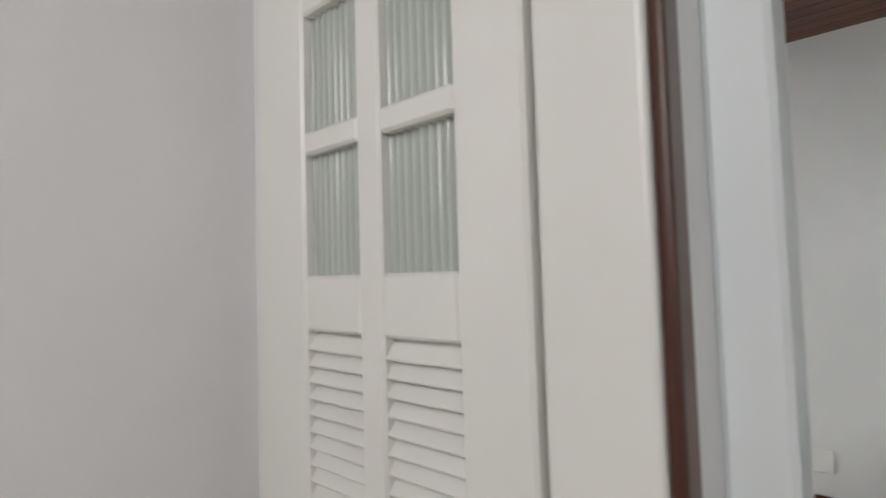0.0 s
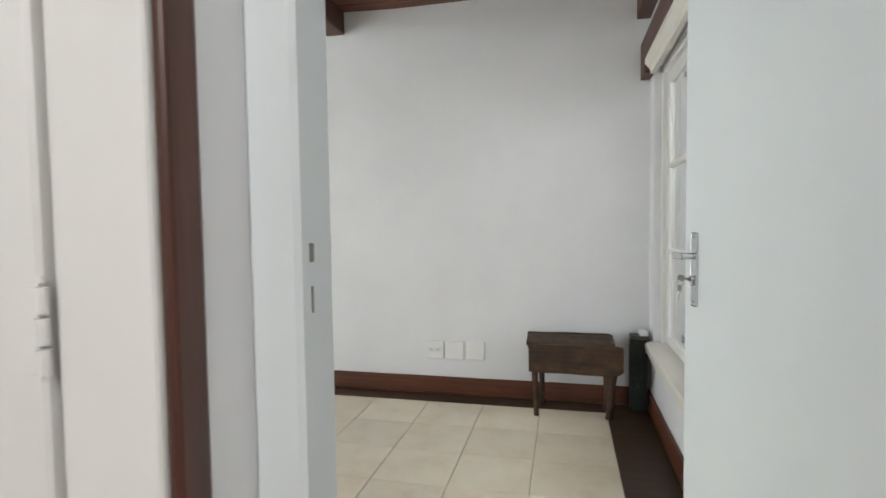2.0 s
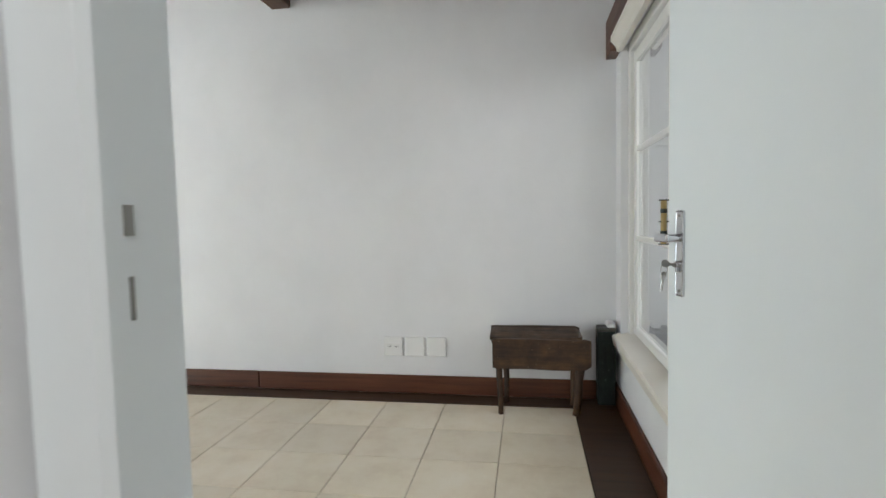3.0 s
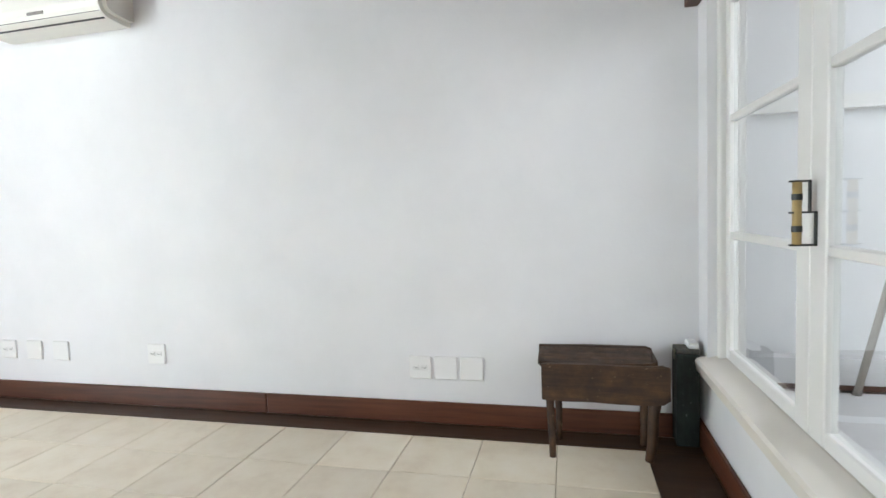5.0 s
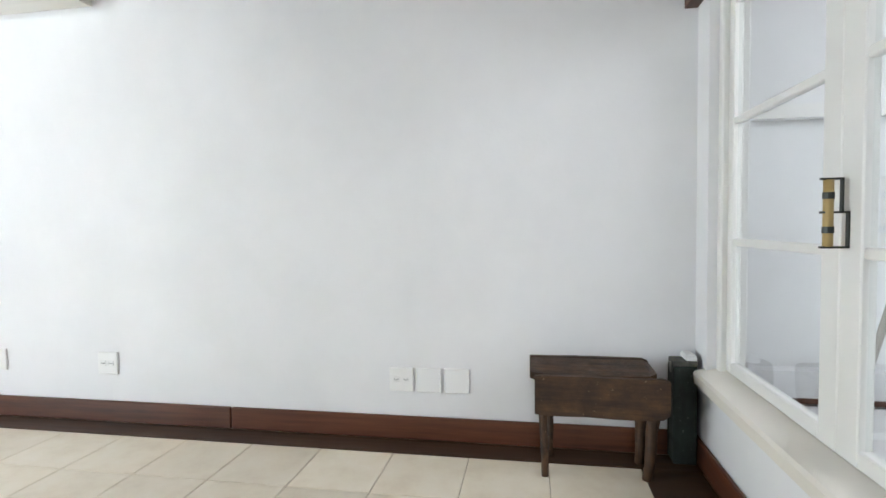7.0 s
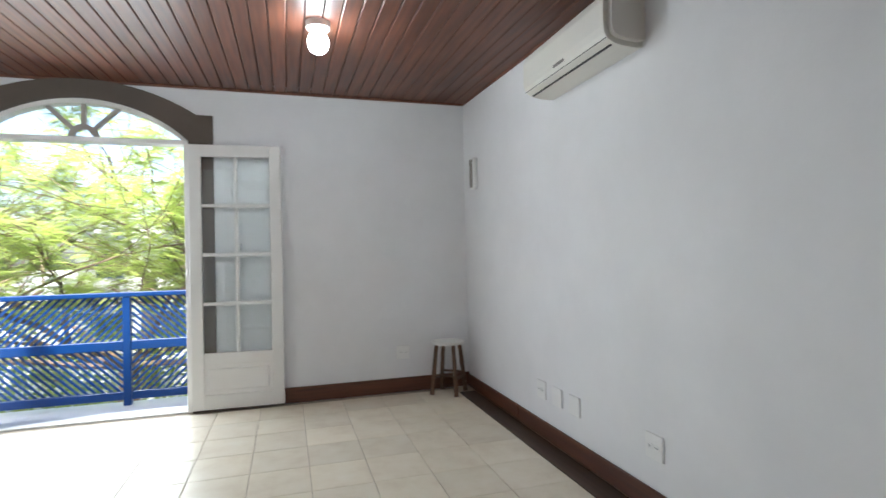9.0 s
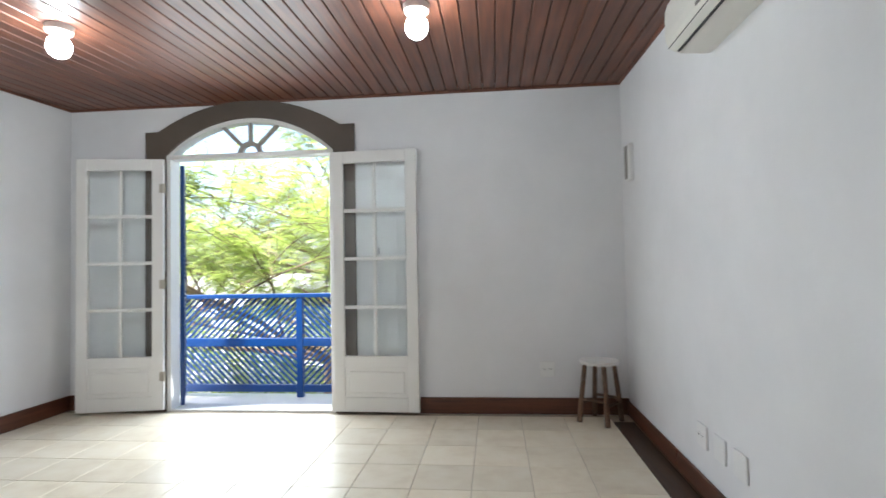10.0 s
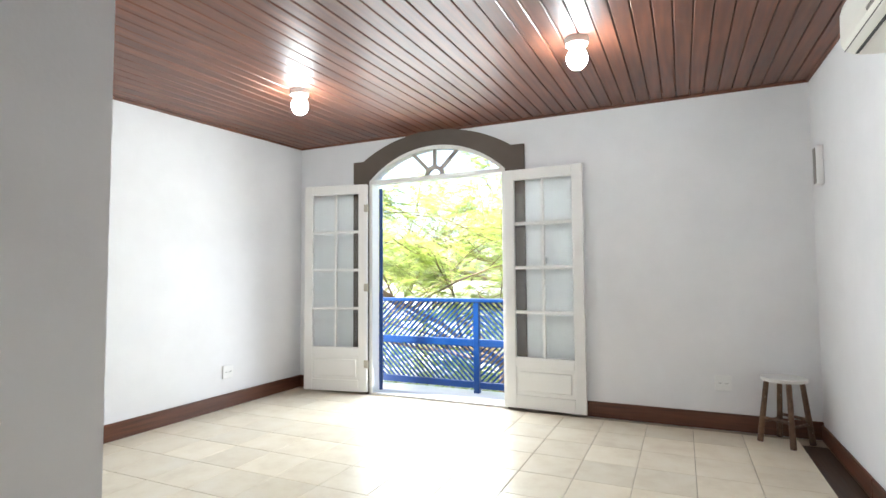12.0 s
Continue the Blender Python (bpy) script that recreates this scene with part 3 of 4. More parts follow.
# ---------------------------------------------------------------- inner window
root = thing("window_inner", Matrix(), "white painted two-leaf casement window with large panes", "window", kind="structure")
FYW = -5.505
POST = 0.045
for d in ((WX0, WX0 + POST), (WX1 - POST, WX1)):
    box_part("frame_post", (*d, FYW - 0.06, FYW + 0.04, WZ0, WZ1), TRIMW, root, 0.004)
box_part("frame_head", (WX0 + POST, WX1 - POST, FYW - 0.06, FYW + 0.04, WZ1 - 0.05, WZ1), TRIMW, root, 0.004)
MID = (WX0 + WX1) / 2
for a, b, sa, sb in ((WX0 + POST, MID - 0.001, 0.045, 0.085), (MID + 0.001, WX1 - POST, 0.085, 0.045)):
    z0, z1 = WZ0 + 0.013, WZ1 - 0.052
    box_part("sash_stile", (a, a + sa, FYW - 0.02, FYW + 0.018, z0, z1), TRIMW, root, 0.004)
    box_part("sash_stile", (b - sb, b, FYW - 0.02, FYW + 0.018, z0, z1), TRIMW, root, 0.004)
    box_part("sash_rail", (a + sa, b - sb, FYW - 0.019, FYW + 0.017, z0, z0 + 0.045), TRIMW, root, 0.004)
    box_part("sash_rail", (a + sa, b - sb, FYW - 0.019, FYW + 0.017, z1 - 0.06, z1), TRIMW, root, 0.004)
    hs = [z0 + 0.045, 0.93, 1.385, z1 - 0.06]
    for z in hs[1:3]:
        box_part("glazing_bar", (a + sa, b - sb, FYW - 0.016, FYW + 0.014, z - 0.014, z + 0.014), TRIMW, root, 0.004)
    for p, q in zip(hs, hs[1:]):
        g = box_part("pane", (a + sa - 0.004, b - sb + 0.004, FYW - 0.002, FYW + 0.002, p, q), GLASS, root)
        g.visible_shadow = False
bm = B()
prism(bm, [(FYW - 0.06, 0.4245), (FYW + 0.02, 0.4245), (YS + 0.035, 0.402), (YS + 0.042, 0.390), (YS + 0.036, 0.348), (YS + 0.002, 0.3175), (FYW - 0.06, 0.3175)], WX0, -0.115, 0)
structure(part("window_sill", bm, CREAM), "cream painted sloping window sill board", "sill")
bm = B()
prism(bm, [(YS + 0.001, 1.89), (YS + 0.025, 1.89), (YS + 0.03, 1.915), (YS + 0.055, 1.945), (YS + 0.055, 1.97), (YS + 0.001, 1.97)], WX0 - 0.05, -0.17, 0)
structure(part("window_cornice", bm, CREAM), "cream moulded cornice over the inner window", "cornice")
bm = B()
bx(bm, -2.3, -0.0, YS + 0.001, YS + 0.055, 1.975, 2.10, bevel=0.004)
bx(bm, -0.16, -0.0, YS + 0.001, YS + 0.055, 1.90, 1.974, bevel=0.003)
structure(part("wall_beam", bm, BEAMW), "dark wooden beam along the window wall", "beam")


def pull_handle():
    root = thing("pull_handle", pose(-0.975, FYW + 0.018, 1.004), "dark iron pull handle with a bamboo grip", "handle")
    bm = B()
    tube(bm, (0, 0.045, -0.06), (0, 0.045, 0.10), 0.011)
    part("grip", bm, BAMBOO, root, "bamboo grip", True)
    bm = B()
    for z, y0 in ((-0.062, 0.0), (0.022, 0.0), (0.102, 0.014)):
        bx(bm, -0.006, 0.006, y0, 0.062, z - 0.0025, z + 0.0025)
    bx(bm, -0.006, 0.006, 0.0, 0.004, -0.0645, 0.0245)
    bx(bm, -0.006, 0.006, 0.014, 0.018, 0.0195, 0.1045)
    for z in (-0.02, 0.062):
        tube(bm, (0, 0.045, z - 0.008), (0, 0.045, z + 0.008), 0.0125)
    part("bracket", bm, IRON, root)


pull_handle()
# beyond the inner window
structure(box_part("ledge", (-0.07, -0.001, -7.4, YS - T, 0.29, 0.40), WALL), "white ledge beyond the inner window", "ledge")
structure(box_part("ledge_strip", (-0.074, -0.001, -7.4, YS - T, 0.268, 0.289), BEAMW), "thin brown strip under the ledge", "trim")
structure(box_part("bay_platform", (-3.03, -0.075, -7.4, YS - T, -0.005, 0.26), WALL), "low white platform beyond the inner window", "platform")
structure(box_part("picture_rail", (-0.05, -0.001, -7.4, YS - T, 1.42, 1.475), TRIMW), "white wooden rail on the wall beyond the window", "rail")


def broom_pole():
    root = thing("leaning_pole", pose(-0.10, -6.0, 0.26), "thin grey-brown pole leaning beyond the inner window", "pole")
    bm = B()
    tube(bm, (0.0, 0.0, 0.014), (-0.52, -0.02, 1.34), 0.014, 0.012, seg=10)
    part("shaft", bm, FANP, root)
    bm = B()
    tube(bm, (0.006, 0.0, 0.0), (0.0, 0.0, 0.02), 0.019, 0.016, seg=10)
    part("ferrule", bm, STEEL, root)


broom_pole()

# ---------------------------------------------------------------- things on the east wall
def wall_plate(m, label, sockets=0, w=0.118):
    root = thing("wall_socket" if sockets else "blank_plate", m, label, "socket" if sockets else "wall plate", "wall plates")
    bm = B()
    bx(bm, -w / 2, w / 2, -0.012, 0, -w / 2, w / 2, bevel=0.006, seg=3)
    part("plate", bm, PLASTIC, root)
    for k in range(sockets):
        cx = (k - (sockets - 1) / 2) * 0.045
        bm = B()
        bx(bm, cx - 0.016, cx + 0.016, -0.0145, -0.0115, -0.014, 0.014, bevel=0.003)
        part("outlet", bm, PLASTIC, root)
        for dx in (-0.008, 0.0, 0.008):
            bm = B()
            tube(bm, (cx + dx, -0.0155, 0.002 if dx else -0.002), (cx + dx, -0.0142, 0.002 if dx else -0.002), 0.0026, seg=8)
            part("hole", bm, GREYP, root)
    return root


for y, n in ((-4.130, 2), (-4.262, 0), (-4.395, 0)):
    wall_plate(pose(0, y, 0.284, 0, 0, -90), "white plastic double socket plate on the wall" if n else "white blank plastic wall plate", n)
wall_plate(pose(0, -2.549, 0.308, 0, 0, -90), "white plastic double socket plate on the wall", 2)
for y, n in ((-1.452, 2), (-1.656, 0), (-1.859, 0)):
    wall_plate(pose(0, y, 0.308, 0, 0, -90), "white plastic double socket plate on the wall" if n else "white blank plastic wall plate", n)
wall_plate(pose(-0.622, 0, 0.352), "white plastic double socket plate on the wall", 2)
wall_plate(pose(XW, -1.0, 0.323, 0, 0, 90), "white plastic double socket plate on the wall", 2)


# narrow box on the east wall; not a lamp
def wall_box_unit():
    root = thing("wall_box", pose(0, -0.30, 1.912, 0, 0, -90), "narrow white plastic wall box with a grey front", "wall box")
    bm = B()
    bx(bm, -0.045, 0.045, -0.042, 0, -0.135, 0.135, bevel=0.010, seg=3)
    part("body", bm, PLASTIC, root)
    bm = B()
    bx(bm, -0.040, 0.030, -0.0455, -0.0405, -0.122, 0.122, bevel=0.002)
    part("front", bm, BEIGEP, root, "grey-beige front panel")


wall_box_unit()


def air_conditioner():
    root = thing("air_conditioner", pose(0, -2.12, 2.14, 0, 0, -90), "cream split air conditioner under the ceiling", "air conditioner")
    w = 0.44
    bm = B()
    prof = [(0, 0.005), (-0.03, 0.0), (-0.10, 0.004), (-0.15, 0.012), (-0.185, 0.030), (-0.200, 0.055), (-0.205, 0.09), (-0.203, 0.20), (-0.190, 0.24), (-0.15, 0.262), (0, 0.265)]
    prism(bm, prof, -w, w, 0)
    bmesh.ops.bevel(bm, geom=[e for e in bm.edges if abs(e.verts[0].co.x - e.verts[1].co.x) < 1e-5 and min(v.co.y for v in e.verts) < -0.001], offset=0.026, segments=4, affect="EDGES", clamp_overlap=True)
    part("housing", bm, ACW, root)
    bm = B()
    bx(bm, -w + 0.045, w - 0.045, -0.1565, -0.145, 0.0095, 0.0145)
    part("air_slot", bm, GREYP, root, "narrow dark air slot")
    bm = B()
    bx(bm, -w + 0.02, w - 0.03, -0.1905, -0.18, 0.0335, 0.0358)
    part("panel_gap", bm, GREYP, root)
    bm = B()
    bx(bm, -0.055, 0.055, -0.2055, -0.19, 0.056, 0.072, bevel=0.002)
    panel = part("display", bm, BEIGEP, root, "small grey display strip")
    bm = B()
    tube(bm, (0.004, -0.2065, 0.064), (0.004, -0.205, 0.064), 0.003, seg=8)
    part("sensor", bm, GREYP, panel)


air_conditioner()


# ---------------------------------------------------------------- lamps
def ceiling_lamp(x, y):
    zc = ceil_z(y)
    root = thing("ceiling_lamp", pose(x, y, zc), "white ceiling lamp holder with a bare glowing globe bulb", "lamp", "ceiling lamps")
    bm = B()
    tube(bm, (0, 0, -0.034), (0, 0, 0.0), 0.066, 0.070, seg=28)
    tube(bm, (0, 0, -0.040), (0, 0, -0.034), 0.058, 0.066, seg=28)
    tube(bm, (0, 0, -0.062), (0, 0, -0.040), 0.021, 0.024, seg=16)
    part("holder", bm, PLASTIC, root)
    bm = B()
    bmesh.ops.create_uvsphere(bm, u_segments=20, v_segments=12, radius=0.060, matrix=Matrix.Translation((0, 0, -0.116)) @ Matrix.Diagonal((1, 1, 1.08, 1)))
    part("bulb", bm, BULB, root, "glowing white globe bulb", True)


ceiling_lamp(-1.40, -1.535)
ceiling_lamp(-3.39, -1.575)


# ---------------------------------------------------------------- loose furniture
def bench():
    root = thing("wooden_bench", pose(-0.165, -4.995, 0), "low dark rustic wooden bench with a trough-shaped seat", "bench")

    def board(name, y0, y1, p, q, t, jag):
        """A worn board along y whose section runs from p to q in x and z."""
        rng = random.Random(jag)
        bm = B()
        n = 7
        d = Vector((q[0] - p[0], q[1] - p[1])).normalized()
        nx, nz = -d.y * t, d.x * t
        rows = []
        for k in range(n + 1):
            y = y0 + (y1 - y0) * (0, .05, .2, .4, .6, .8, .95, 1)[k]
            j = rng.uniform(-0.003, 0.003)
            cut = (0.018 if k == 0 else 0.006 if k == n else 0.0)
            lo, hi = p[1] + j + cut, q[1] + j * 0.6 - cut * 0.5
            rows.append([bm.verts.new(v) for v in ((p[0], y, lo), (q[0], y, hi), (q[0] + nx, y, hi + nz), (p[0] + nx, y, lo + nz))])
        for a, b in zip(rows, rows[1:]):
            for i in range(4):
                bm.faces.new((a[i], a[(i + 1) % 4], b[(i + 1) % 4], b[i]))
        bm.faces.new(rows[0][::-1])
        bm.faces.new(rows[-1])
        bmesh.ops.bevel(bm, geom=[e for e in bm.edges if abs(e.verts[0].co.y - e.verts[1].co.y) > 0.01], offset=0.004, segments=2, affect="EDGES")
        return part(name, bm, BENCHW, root)

    board("seat_board", -0.222, 0.262, (-0.092, 0.386), (0.072, 0.414), 0.020, 1)
    board("front_board", -0.263, 0.246, (-0.115, 0.250), (-0.115, 0.410), 0.024, 2)
    board("back_board", -0.224, 0.266, (0.096, 0.330), (0.096, 0.437), 0.022, 3)
    for x0, y0, x1, y1, r in ((-0.118, 0.222, -0.116, 0.206, 0.020), (-0.118, -0.222, -0.096, -0.188, 0.028), (0.058, 0.19, 0.064, 0.180, 0.020), (0.058, -0.20, 0.054, -0.186, 0.026)):
        rng = random.Random(int(r * 1000 + 100 * y0))
        top, bot = Vector((x0 + 0.025, y0, 0.38)), Vector((x1, y1, 0.0))
        bm = B()
        n, rings = 6, []
        for k in range(n + 1):
            c = top.lerp(bot, k / n) + (Vector((rng.uniform(-.003, .003), rng.uniform(-.003, .003), 0)) if k < n else Vector())
            rk = r * (1 - 0.28 * k / n) * rng.uniform(0.94, 1.06)
            rings.append([bm.verts.new(c + Vector((rk * math.cos(2 * math.pi * (i + 0.5) / 8) * 1.08, rk * math.sin(2 * math.pi * (i + 0.5) / 8), 0))) for i in range(8)])
        for a, b in zip(rings, rings[1:]):
            for i in range(8):
                bm.faces.new((a[i], a[(i + 1) % 8], b[(i + 1) % 8], b[i]))
        bm.faces.new(rings[0])
        bm.faces.new(rings[-1][::-1])
        part("leg", bm, LEGW, root, smooth=True)
    bm = B()
    bx(bm, -0.092, 0.060, -0.212, -0.192, 0.29, 0.35, bevel=0.003)
    part("end_brace", bm, BENCHW, root)


bench()


def trunk():
    root = thing("metal_trunk", pose(-0.0655, -5.3625, 0), "old dented dark green metal box beside the window sill", "box")
    box_part("body", (-0.045, 0.045, -0.046, 0.046, 0.003, 0.412), TRUNKM, root, 0.005, seg=2)
    box_part("lid", (-0.0465, 0.0465, -0.0475, 0.0475, 0.4125, 0.436), TRUNKTOP, root, 0.006, "worn grey-green lid", seg=2)
    for x in (-0.0465, 0.0405):
        box_part("corner_guard", (x, x + 0.006, 0.0445, 0.0482, 0.006, 0.410), TRUNKM, root, 0.0012)
    box_part("rim", (-0.0465, 0.0465, 0.0445, 0.0480, 0.388, 0.404), IRON, root, 0.001)
    bm = B()
    bx(bm, -0.010, 0.010, 0.0465, 0.0505, 0.378, 0.424, bevel=0.0015)
    part("clasp", bm, STEEL, root, "worn steel clasp")


trunk()


def small_box():
    root = thing("plastic_box", pose(-0.066, -5.385, 0.4362), "small white plastic box lying on the metal box", "box")
    box_part("body", (-0.045, 0.045, -0.022, 0.022, 0.0, 0.018), PLASTIC, root, 0.004)
    box_part("lid", (-0.043, 0.043, -0.020, 0.020, 0.0182, 0.025), PLASTIC, root, 0.003)


small_box()


def stool():
    root = thing("wooden_stool", pose(-0.256, -0.186, 0), "small wooden stool with a white painted round seat", "stool")
    bm = B()
    tube(bm, (0, 0, 0.432), (0, 0, 0.455), 0.140, 0.142, seg=32)
    part("seat", bm, TRIMW, root, "white painted round seat")
    for k in range(4):
        a = radians(-84 + 90 * k)
        c, s = math.cos(a), math.sin(a)
        bm = B()
        tube(bm, (0, 0, -0.2155), (0, 0, 0.2155), 0.020, 0.017, seg=9)
        top, bot = Vector((c * 0.108, s * 0.108, 0.431)), Vector((c * 0.160, s * 0.160, 0.002))
        d = top - bot
        bmesh.ops.transform(bm, matrix=Matrix.Translation((top + bot) / 2) @ d.to_track_quat("Z", "Y").to_matrix().to_4x4() , verts=bm.verts)
        part("leg", bm, STOOLW, root)
    for k in range(4):
        a, b = radians(-84 + 90 * k), radians(6 + 90 * k)
        z = 0.14 + 0.03 * (k % 2)
        bm = B()
        tube(bm, (math.cos(a) * 0.140, math.sin(a) * 0.140, z), (math.cos(b) * 0.140, math.sin(b) * 0.140, z), 0.011, seg=8)
        part("stretcher", bm, STOOLW, root)


stool()

# ---------------------------------------------------------------- outdoors
GZ = -3.4


def leaf_mat(name, a, b):
    m, nt, bs = principled(name, a, 0.5)
    g = nt.nodes.new("ShaderNodeNewGeometry")
    nt.links.new(ramp(nt, g.outputs["Random Per Island"], [(0.0, a), (1.0, b)]), bs.inputs["Base Color"])
    bs.inputs["Transmission Weight"].default_value = 0.0
    tr = nt.nodes.new("ShaderNodeBsdfTranslucent")
    tr.inputs["Color"].default_value = (0.45, 0.56, 0.14, 1)
    mx = nt.nodes.new("ShaderNodeMixShader")
    mx.inputs[0].default_value = 0.45
    nt.links.new(bs.outputs[0], mx.inputs[1])
    nt.links.new(tr.outputs[0], mx.inputs[2])
    nt.links.new(mx.outputs[0], nt.nodes["Material Output"].inputs["Surface"])
    return m


LEAF = leaf_mat("feathery_leaf", (0.17, 0.24, 0.05), (0.34, 0.38, 0.11))
LEAF2 = leaf_mat("dark_leaf", (0.025, 0.05, 0.014), (0.07, 0.11, 0.03))
BARK = paint("bark", (0.22, 0.155, 0.11), 0.85, 30, 0.8, 0.4)
GRASS = paint("pale_paving", (0.42, 0.42, 0.40), 0.85, 8, 0.6, 0.45)
HOUSEW = paint("house_plaster", (0.72, 0.71, 0.68), 0.8, 30, 0.3, 0.12)
ROOFM = paint("roof_sheet", (0.42, 0.42, 0.42), 0.6, 10, 0.4, 0.25)

bm = B()
bx(bm, -400, 400, 1.5, 500, GZ - 0.3, GZ)
structure(part("ground", bm, GRASS), "pale paved ground below the balcony", "ground")


def fern_tree(name, m, seed, height, spread, n_limb, n_frond, mat, label):
    """A wide tree: trunk, crooked limbs, and feathery compound leaves along the twigs."""
    rng = random.Random(seed)
    root = thing(name, m, label, "tree")
    near = 2.6 - m.translation.y      # nothing reaches the balcony
    tips = []
    tv, tf = [], []

    def stick(p, q, r0, r1, seg):
        u = (q - p).normalized()
        e = u.orthogonal().normalized()
        g = u.cross(e)
        o = len(tv)
        for c, r in ((p, r0), (q, r1)):
            for i in range(seg):
                t = 2 * math.pi * i / seg
                tv.append(c + (e * math.cos(t) + g * math.sin(t)) * r)
        for i in range(seg):
            j = (i + 1) % seg
            tf.append((o + i, o + j, o + seg + j, o + seg + i))

    def limb(p, d, length, r, depth):
        steps = 5
        for k in range(steps):
            q = p + d * (length / steps)
            if q.y < near:
                return
            r2 = max(r * 0.86, 0.007)
            stick(p, q, r, r2, 7 if r > 0.03 else 5)
            p, r = q, r2
            d = (d + Vector((rng.uniform(-.22, .22), rng.uniform(-.22, .22), rng.uniform(-.12, .16)))).normalized()
            if depth >= 1:
                tips.append((p.copy(), d.copy()))
            if depth < 3 and k >= 1 and rng.random() < (0.9 if depth < 2 else 0.55):
                side = (d + Vector((rng.uniform(-1, 1), rng.uniform(-1, 1), rng.uniform(-.35, .5)))).normalized()
                limb(p.copy(), side, length * rng.uniform(.45, .7), r * .62, depth + 1)

    trunk_top = Vector((0, 0, height * 0.34))
    stick(Vector((0, 0, 0)), trunk_top, spread * 0.045, spread * 0.032, 12)
    for k in range(n_limb):
        a = 2 * math.pi * k / n_limb + rng.uniform(-.3, .3)
        limb(trunk_top.copy(), Vector((math.cos(a), math.sin(a), rng.uniform(.08, .6))).normalized(), spread * rng.uniform(.65, .95), spread * 0.0125, 0)
    me = bpy.data.meshes.new("trunk")
    me.from_pydata(tv, [], tf)
    me.materials.append(BARK)
    new("trunk", me).parent = root
    verts, faces = [], []
    for _ in range(n_frond):
        p, d = rng.choice(tips)
        p = p + Vector((rng.gauss(0, .12), rng.gauss(0, .12), rng.gauss(0, .10)))
        if p.y < near:
            continue
        a = rng.uniform(0, 2 * math.pi)
        out = Vector((math.cos(a), math.sin(a), rng.uniform(-.25, .25))).normalized()
        side = out.cross(Vector((0, 0, 1))).normalized()
        L = rng.uniform(.22, .42)
        nl = 9
        for j in range(nl):
            u = (j + .5) / nl
            c = p + out * (L * u) + Vector((0, 0, -0.35 * L * u * u))
            ll = 0.085 * math.sin(math.pi * (0.12 + 0.8 * u)) + 0.02
            wd = out * (L / nl * 0.36)
            for sg in (-1, 1):
                e = c + side * (sg * ll) + Vector((0, 0, -0.012))
                b0 = len(verts)
                verts.extend((c - wd, c + wd, e + wd * .6, e - wd * .6))
                faces.append((b0, b0 + 1, b0 + 2, b0 + 3))
    me = bpy.data.meshes.new("crown")
    me.from_pydata(verts, [], faces)
    me.materials.append(mat)
    ob = new("crown", me)
    ob.parent = root
    return root


fern_tree("tree", pose(-4.6, 7.0, GZ), 3, 7.6, 5.4, 11, 9000, LEAF, "wide tree with feathery light green leaves")
fern_tree("tree", pose(-1.6, 9.6, GZ), 17, 8.4, 5.0, 10, 4500, LEAF, "wide tree with feathery light green leaves")
fern_tree("tree", pose(-10.0, 9.5, GZ), 8, 8.5, 5.5, 7, 4500, LEAF, "wide tree with feathery light green leaves")
fern_tree("tree", pose(0.5, 10.5, GZ), 12, 8.5, 5.5, 7, 4500, LEAF, "wide tree with feathery light green leaves")
fern_tree("tree", pose(-6.5, 17.0, GZ), 21, 12, 7.5, 8, 5000, LEAF2, "tall dense tree with dark green leaves")
fern_tree("tree", pose(-16.0, 18.0, GZ), 33, 12, 7.5, 8, 4000, LEAF2, "tall dense tree with dark green leaves")


def hedge(name, x0, x1, y, h, seed, dense=420):
    rng = random.Random(seed)
    verts, faces = [], []
    for _ in range(int((x1 - x0) * dense)):
        c = Vector((rng.uniform(x0, x1), y + rng.gauss(0, .35), GZ + h * rng.random() ** .7 + rng.gauss(0, .12)))
        a, t = rng.uniform(0, 6.28), rng.uniform(-.7, .7)
        u = Vector((math.cos(a), math.sin(a), t)).normalized() * rng.uniform(.05, .11)
        v = u.cross(Vector((rng.uniform(-1, 1), rng.uniform(-1, 1), 1))).normalized() * .035
        o = len(verts)
        verts.extend((c - u, c + v, c + u, c - v))
        faces.append((o, o + 1, o + 2, o + 3))
    me = bpy.data.meshes.new(name)
    me.from_pydata(verts, [], faces)
    me.materials.append(LEAF2)
    tagged(new(name, me), "uneven green hedge in the garden below", "hedge", kind="stuff")


hedge("hedge", -13, 5, 5.2, 1.1, 5)
hedge("hedge", -15, 7, 13.5, 1.8, 6)
hedge("hedge", -12, 2, 7.2, 3.3, 7, 800)


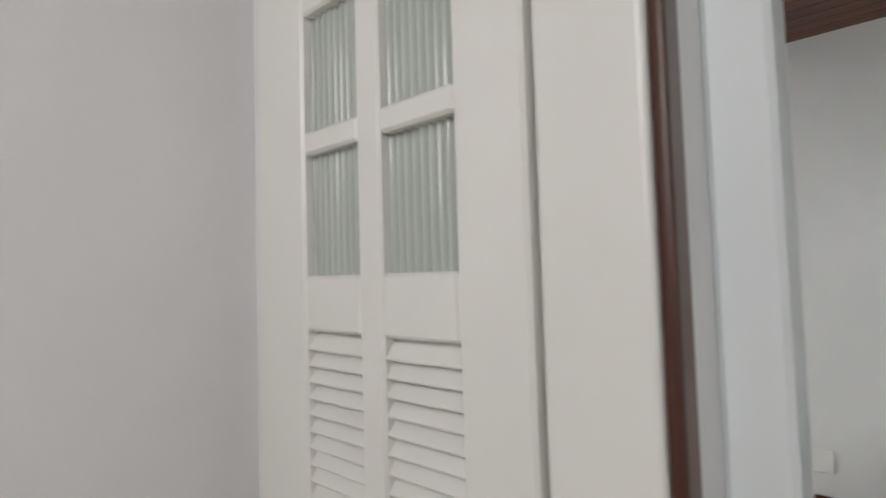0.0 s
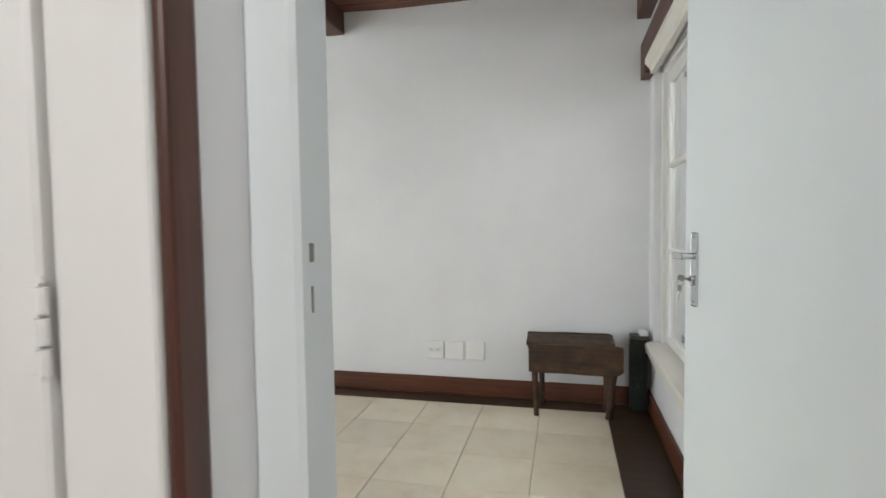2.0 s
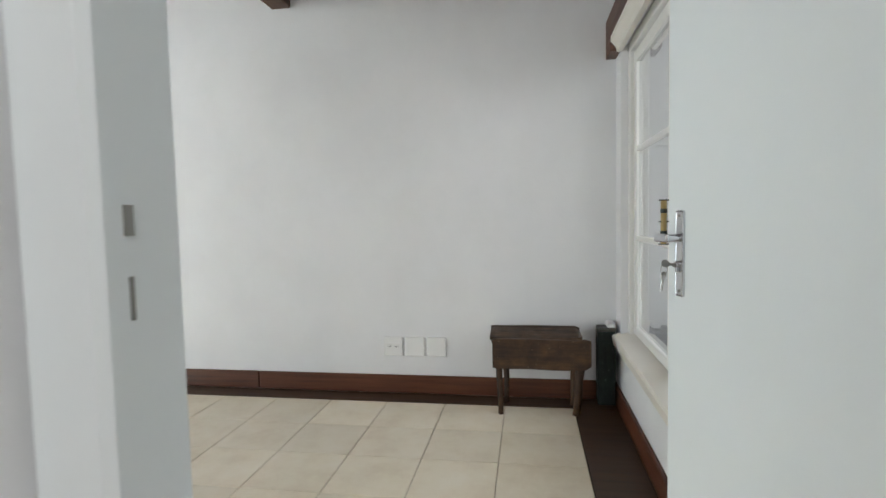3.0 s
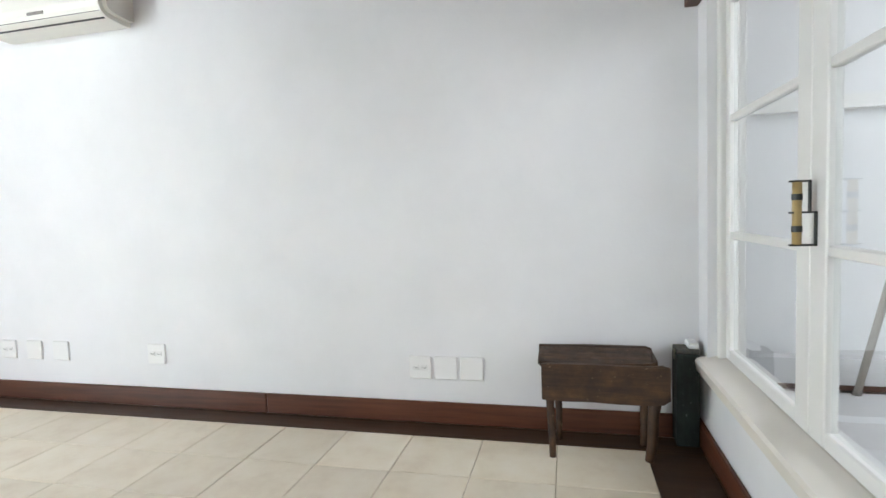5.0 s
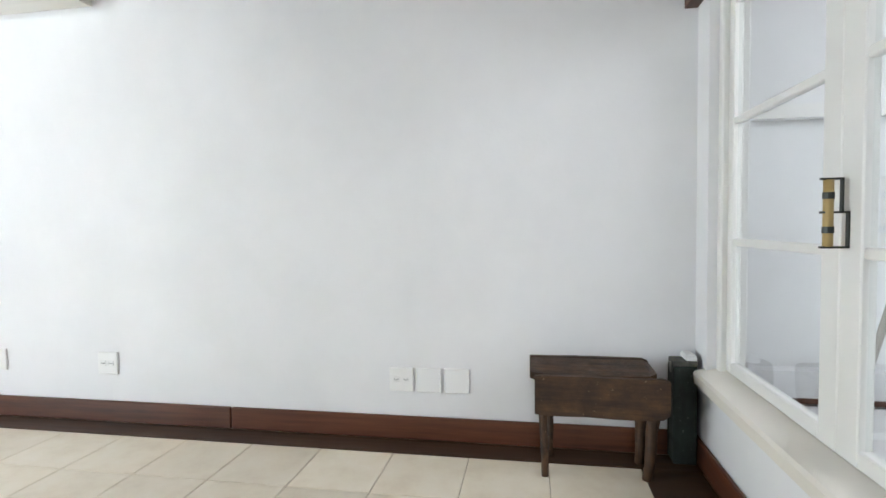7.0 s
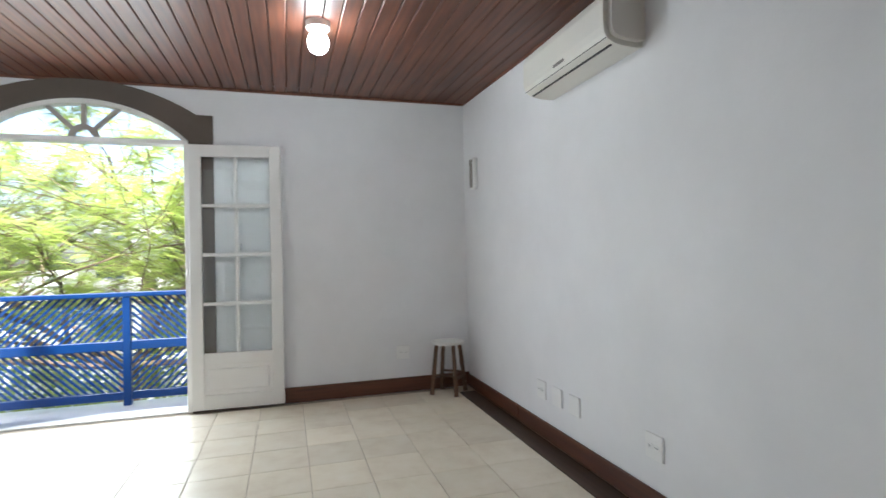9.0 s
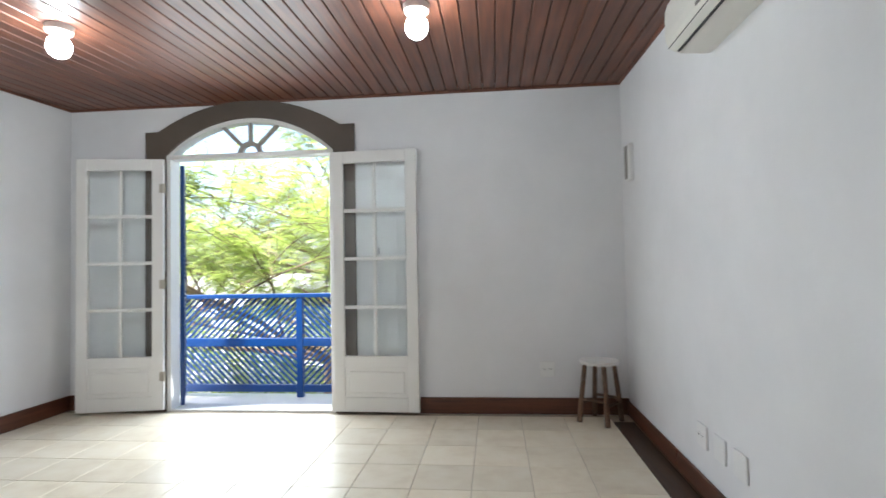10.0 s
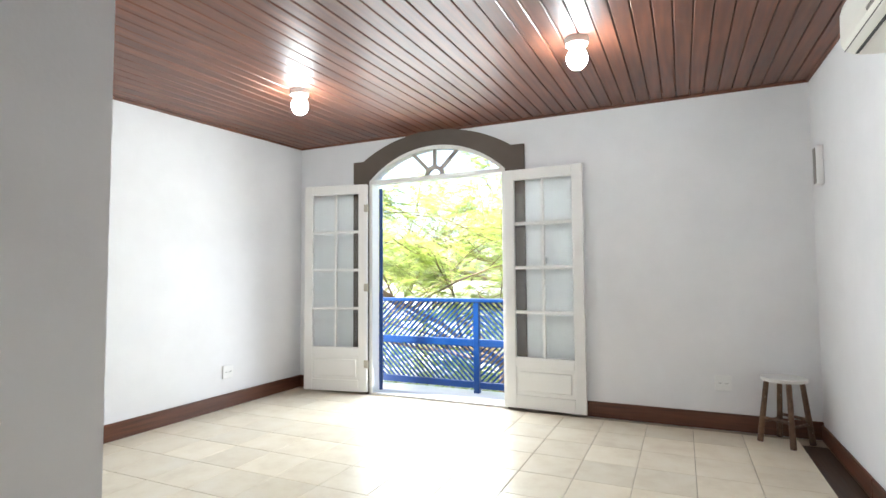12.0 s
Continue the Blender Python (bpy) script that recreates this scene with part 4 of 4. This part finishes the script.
def house(m, w, d, h, label):
    root = thing("house", m, label, "house")
    box_part("wall", (-w / 2, w / 2, 0, d, 0, h), HOUSEW, root, 0.02)
    bm = B()
    prism(bm, [(-0.5, h), (d / 2, h + 1.5), (d + 0.5, h), (d + 0.5, h - 0.15), (-0.5, h - 0.15)], -w / 2 - 0.4, w / 2 + 0.4, 0)
    part("roof", bm, ROOFM, root)
    n = int(w / 2.4)
    for k in range(n):
        cx = -w / 2 + (k + .5) * w / n
        for z in (1.0, 3.9):
            if z + 1.3 < h:
                win = box_part("window", (cx - 0.55, cx + 0.55, -0.03, 0.05, z, z + 1.25), BLUE, root, 0.01)
                box_part("pane", (cx - 0.47, cx + 0.47, -0.04, -0.031, z + 0.08, z + 1.17), GREYP, win)


house(pose(-3.0, 24.0, GZ, 0, 0, 4), 16, 8, 5.6, "white two-storey house behind the trees")

# ---------------------------------------------------------------- floor tiles
me_cache = {}


def tile(x0, x1, y0, y1):
    key = (round(x1 - x0, 3), round(y1 - y0, 3))
    if key not in me_cache:
        bm = B()
        a, b = key[0] / 2, key[1] / 2
        c = 0.0022
        lo = [bm.verts.new(p) for p in ((-a, -b, -0.008), (a, -b, -0.008), (a, b, -0.008), (-a, b, -0.008))]
        mid = [bm.verts.new(p) for p in ((-a, -b, -c), (a, -b, -c), (a, b, -c), (-a, b, -c))]
        up = [bm.verts.new(p) for p in ((-a + c, -b + c, 0), (a - c, -b + c, 0), (a - c, b - c, 0), (-a + c, b - c, 0))]
        for p, q in ((lo, mid), (mid, up)):
            for i in range(4):
                bm.faces.new((p[i], p[(i + 1) % 4], q[(i + 1) % 4], q[i]))
        bm.faces.new(up)
        me = bpy.data.meshes.new("tile")
        bm.to_mesh(me)
        bm.free()
        me.materials.append(TILE)
        me_cache[key] = me
    ob = new("tile", me_cache[key])
    ob.location = ((x0 + x1) / 2, (y0 + y1) / 2, 0.0)
    ob.parent = floor_ob


floor_ob = bpy.data.objects["floor"]
GAP = 0.0034
XS = [-0.167, -0.518 + GAP / 2] + [-0.518 - 0.325 * k for k in range(1, 14)]
YSS = [-5.180] + [-4.806 + 0.338 * k for k in range(15)]
for xa, xb in zip(XS, XS[1:]):
    for ya, yb in zip(YSS, YSS[1:]):
        x1, x0 = xa - GAP / 2, max(xb + GAP / 2, XW + 0.001)
        y0, y1 = ya + GAP / 2, min(yb - GAP / 2, -0.001)
        if x1 - x0 < 0.02 or y1 - y0 < 0.02:
            continue
        if x1 < -2.9 and -3.99 < y0 and y1 < YC - 0.01:
            continue
        tile(x0, x1, y0, y1)
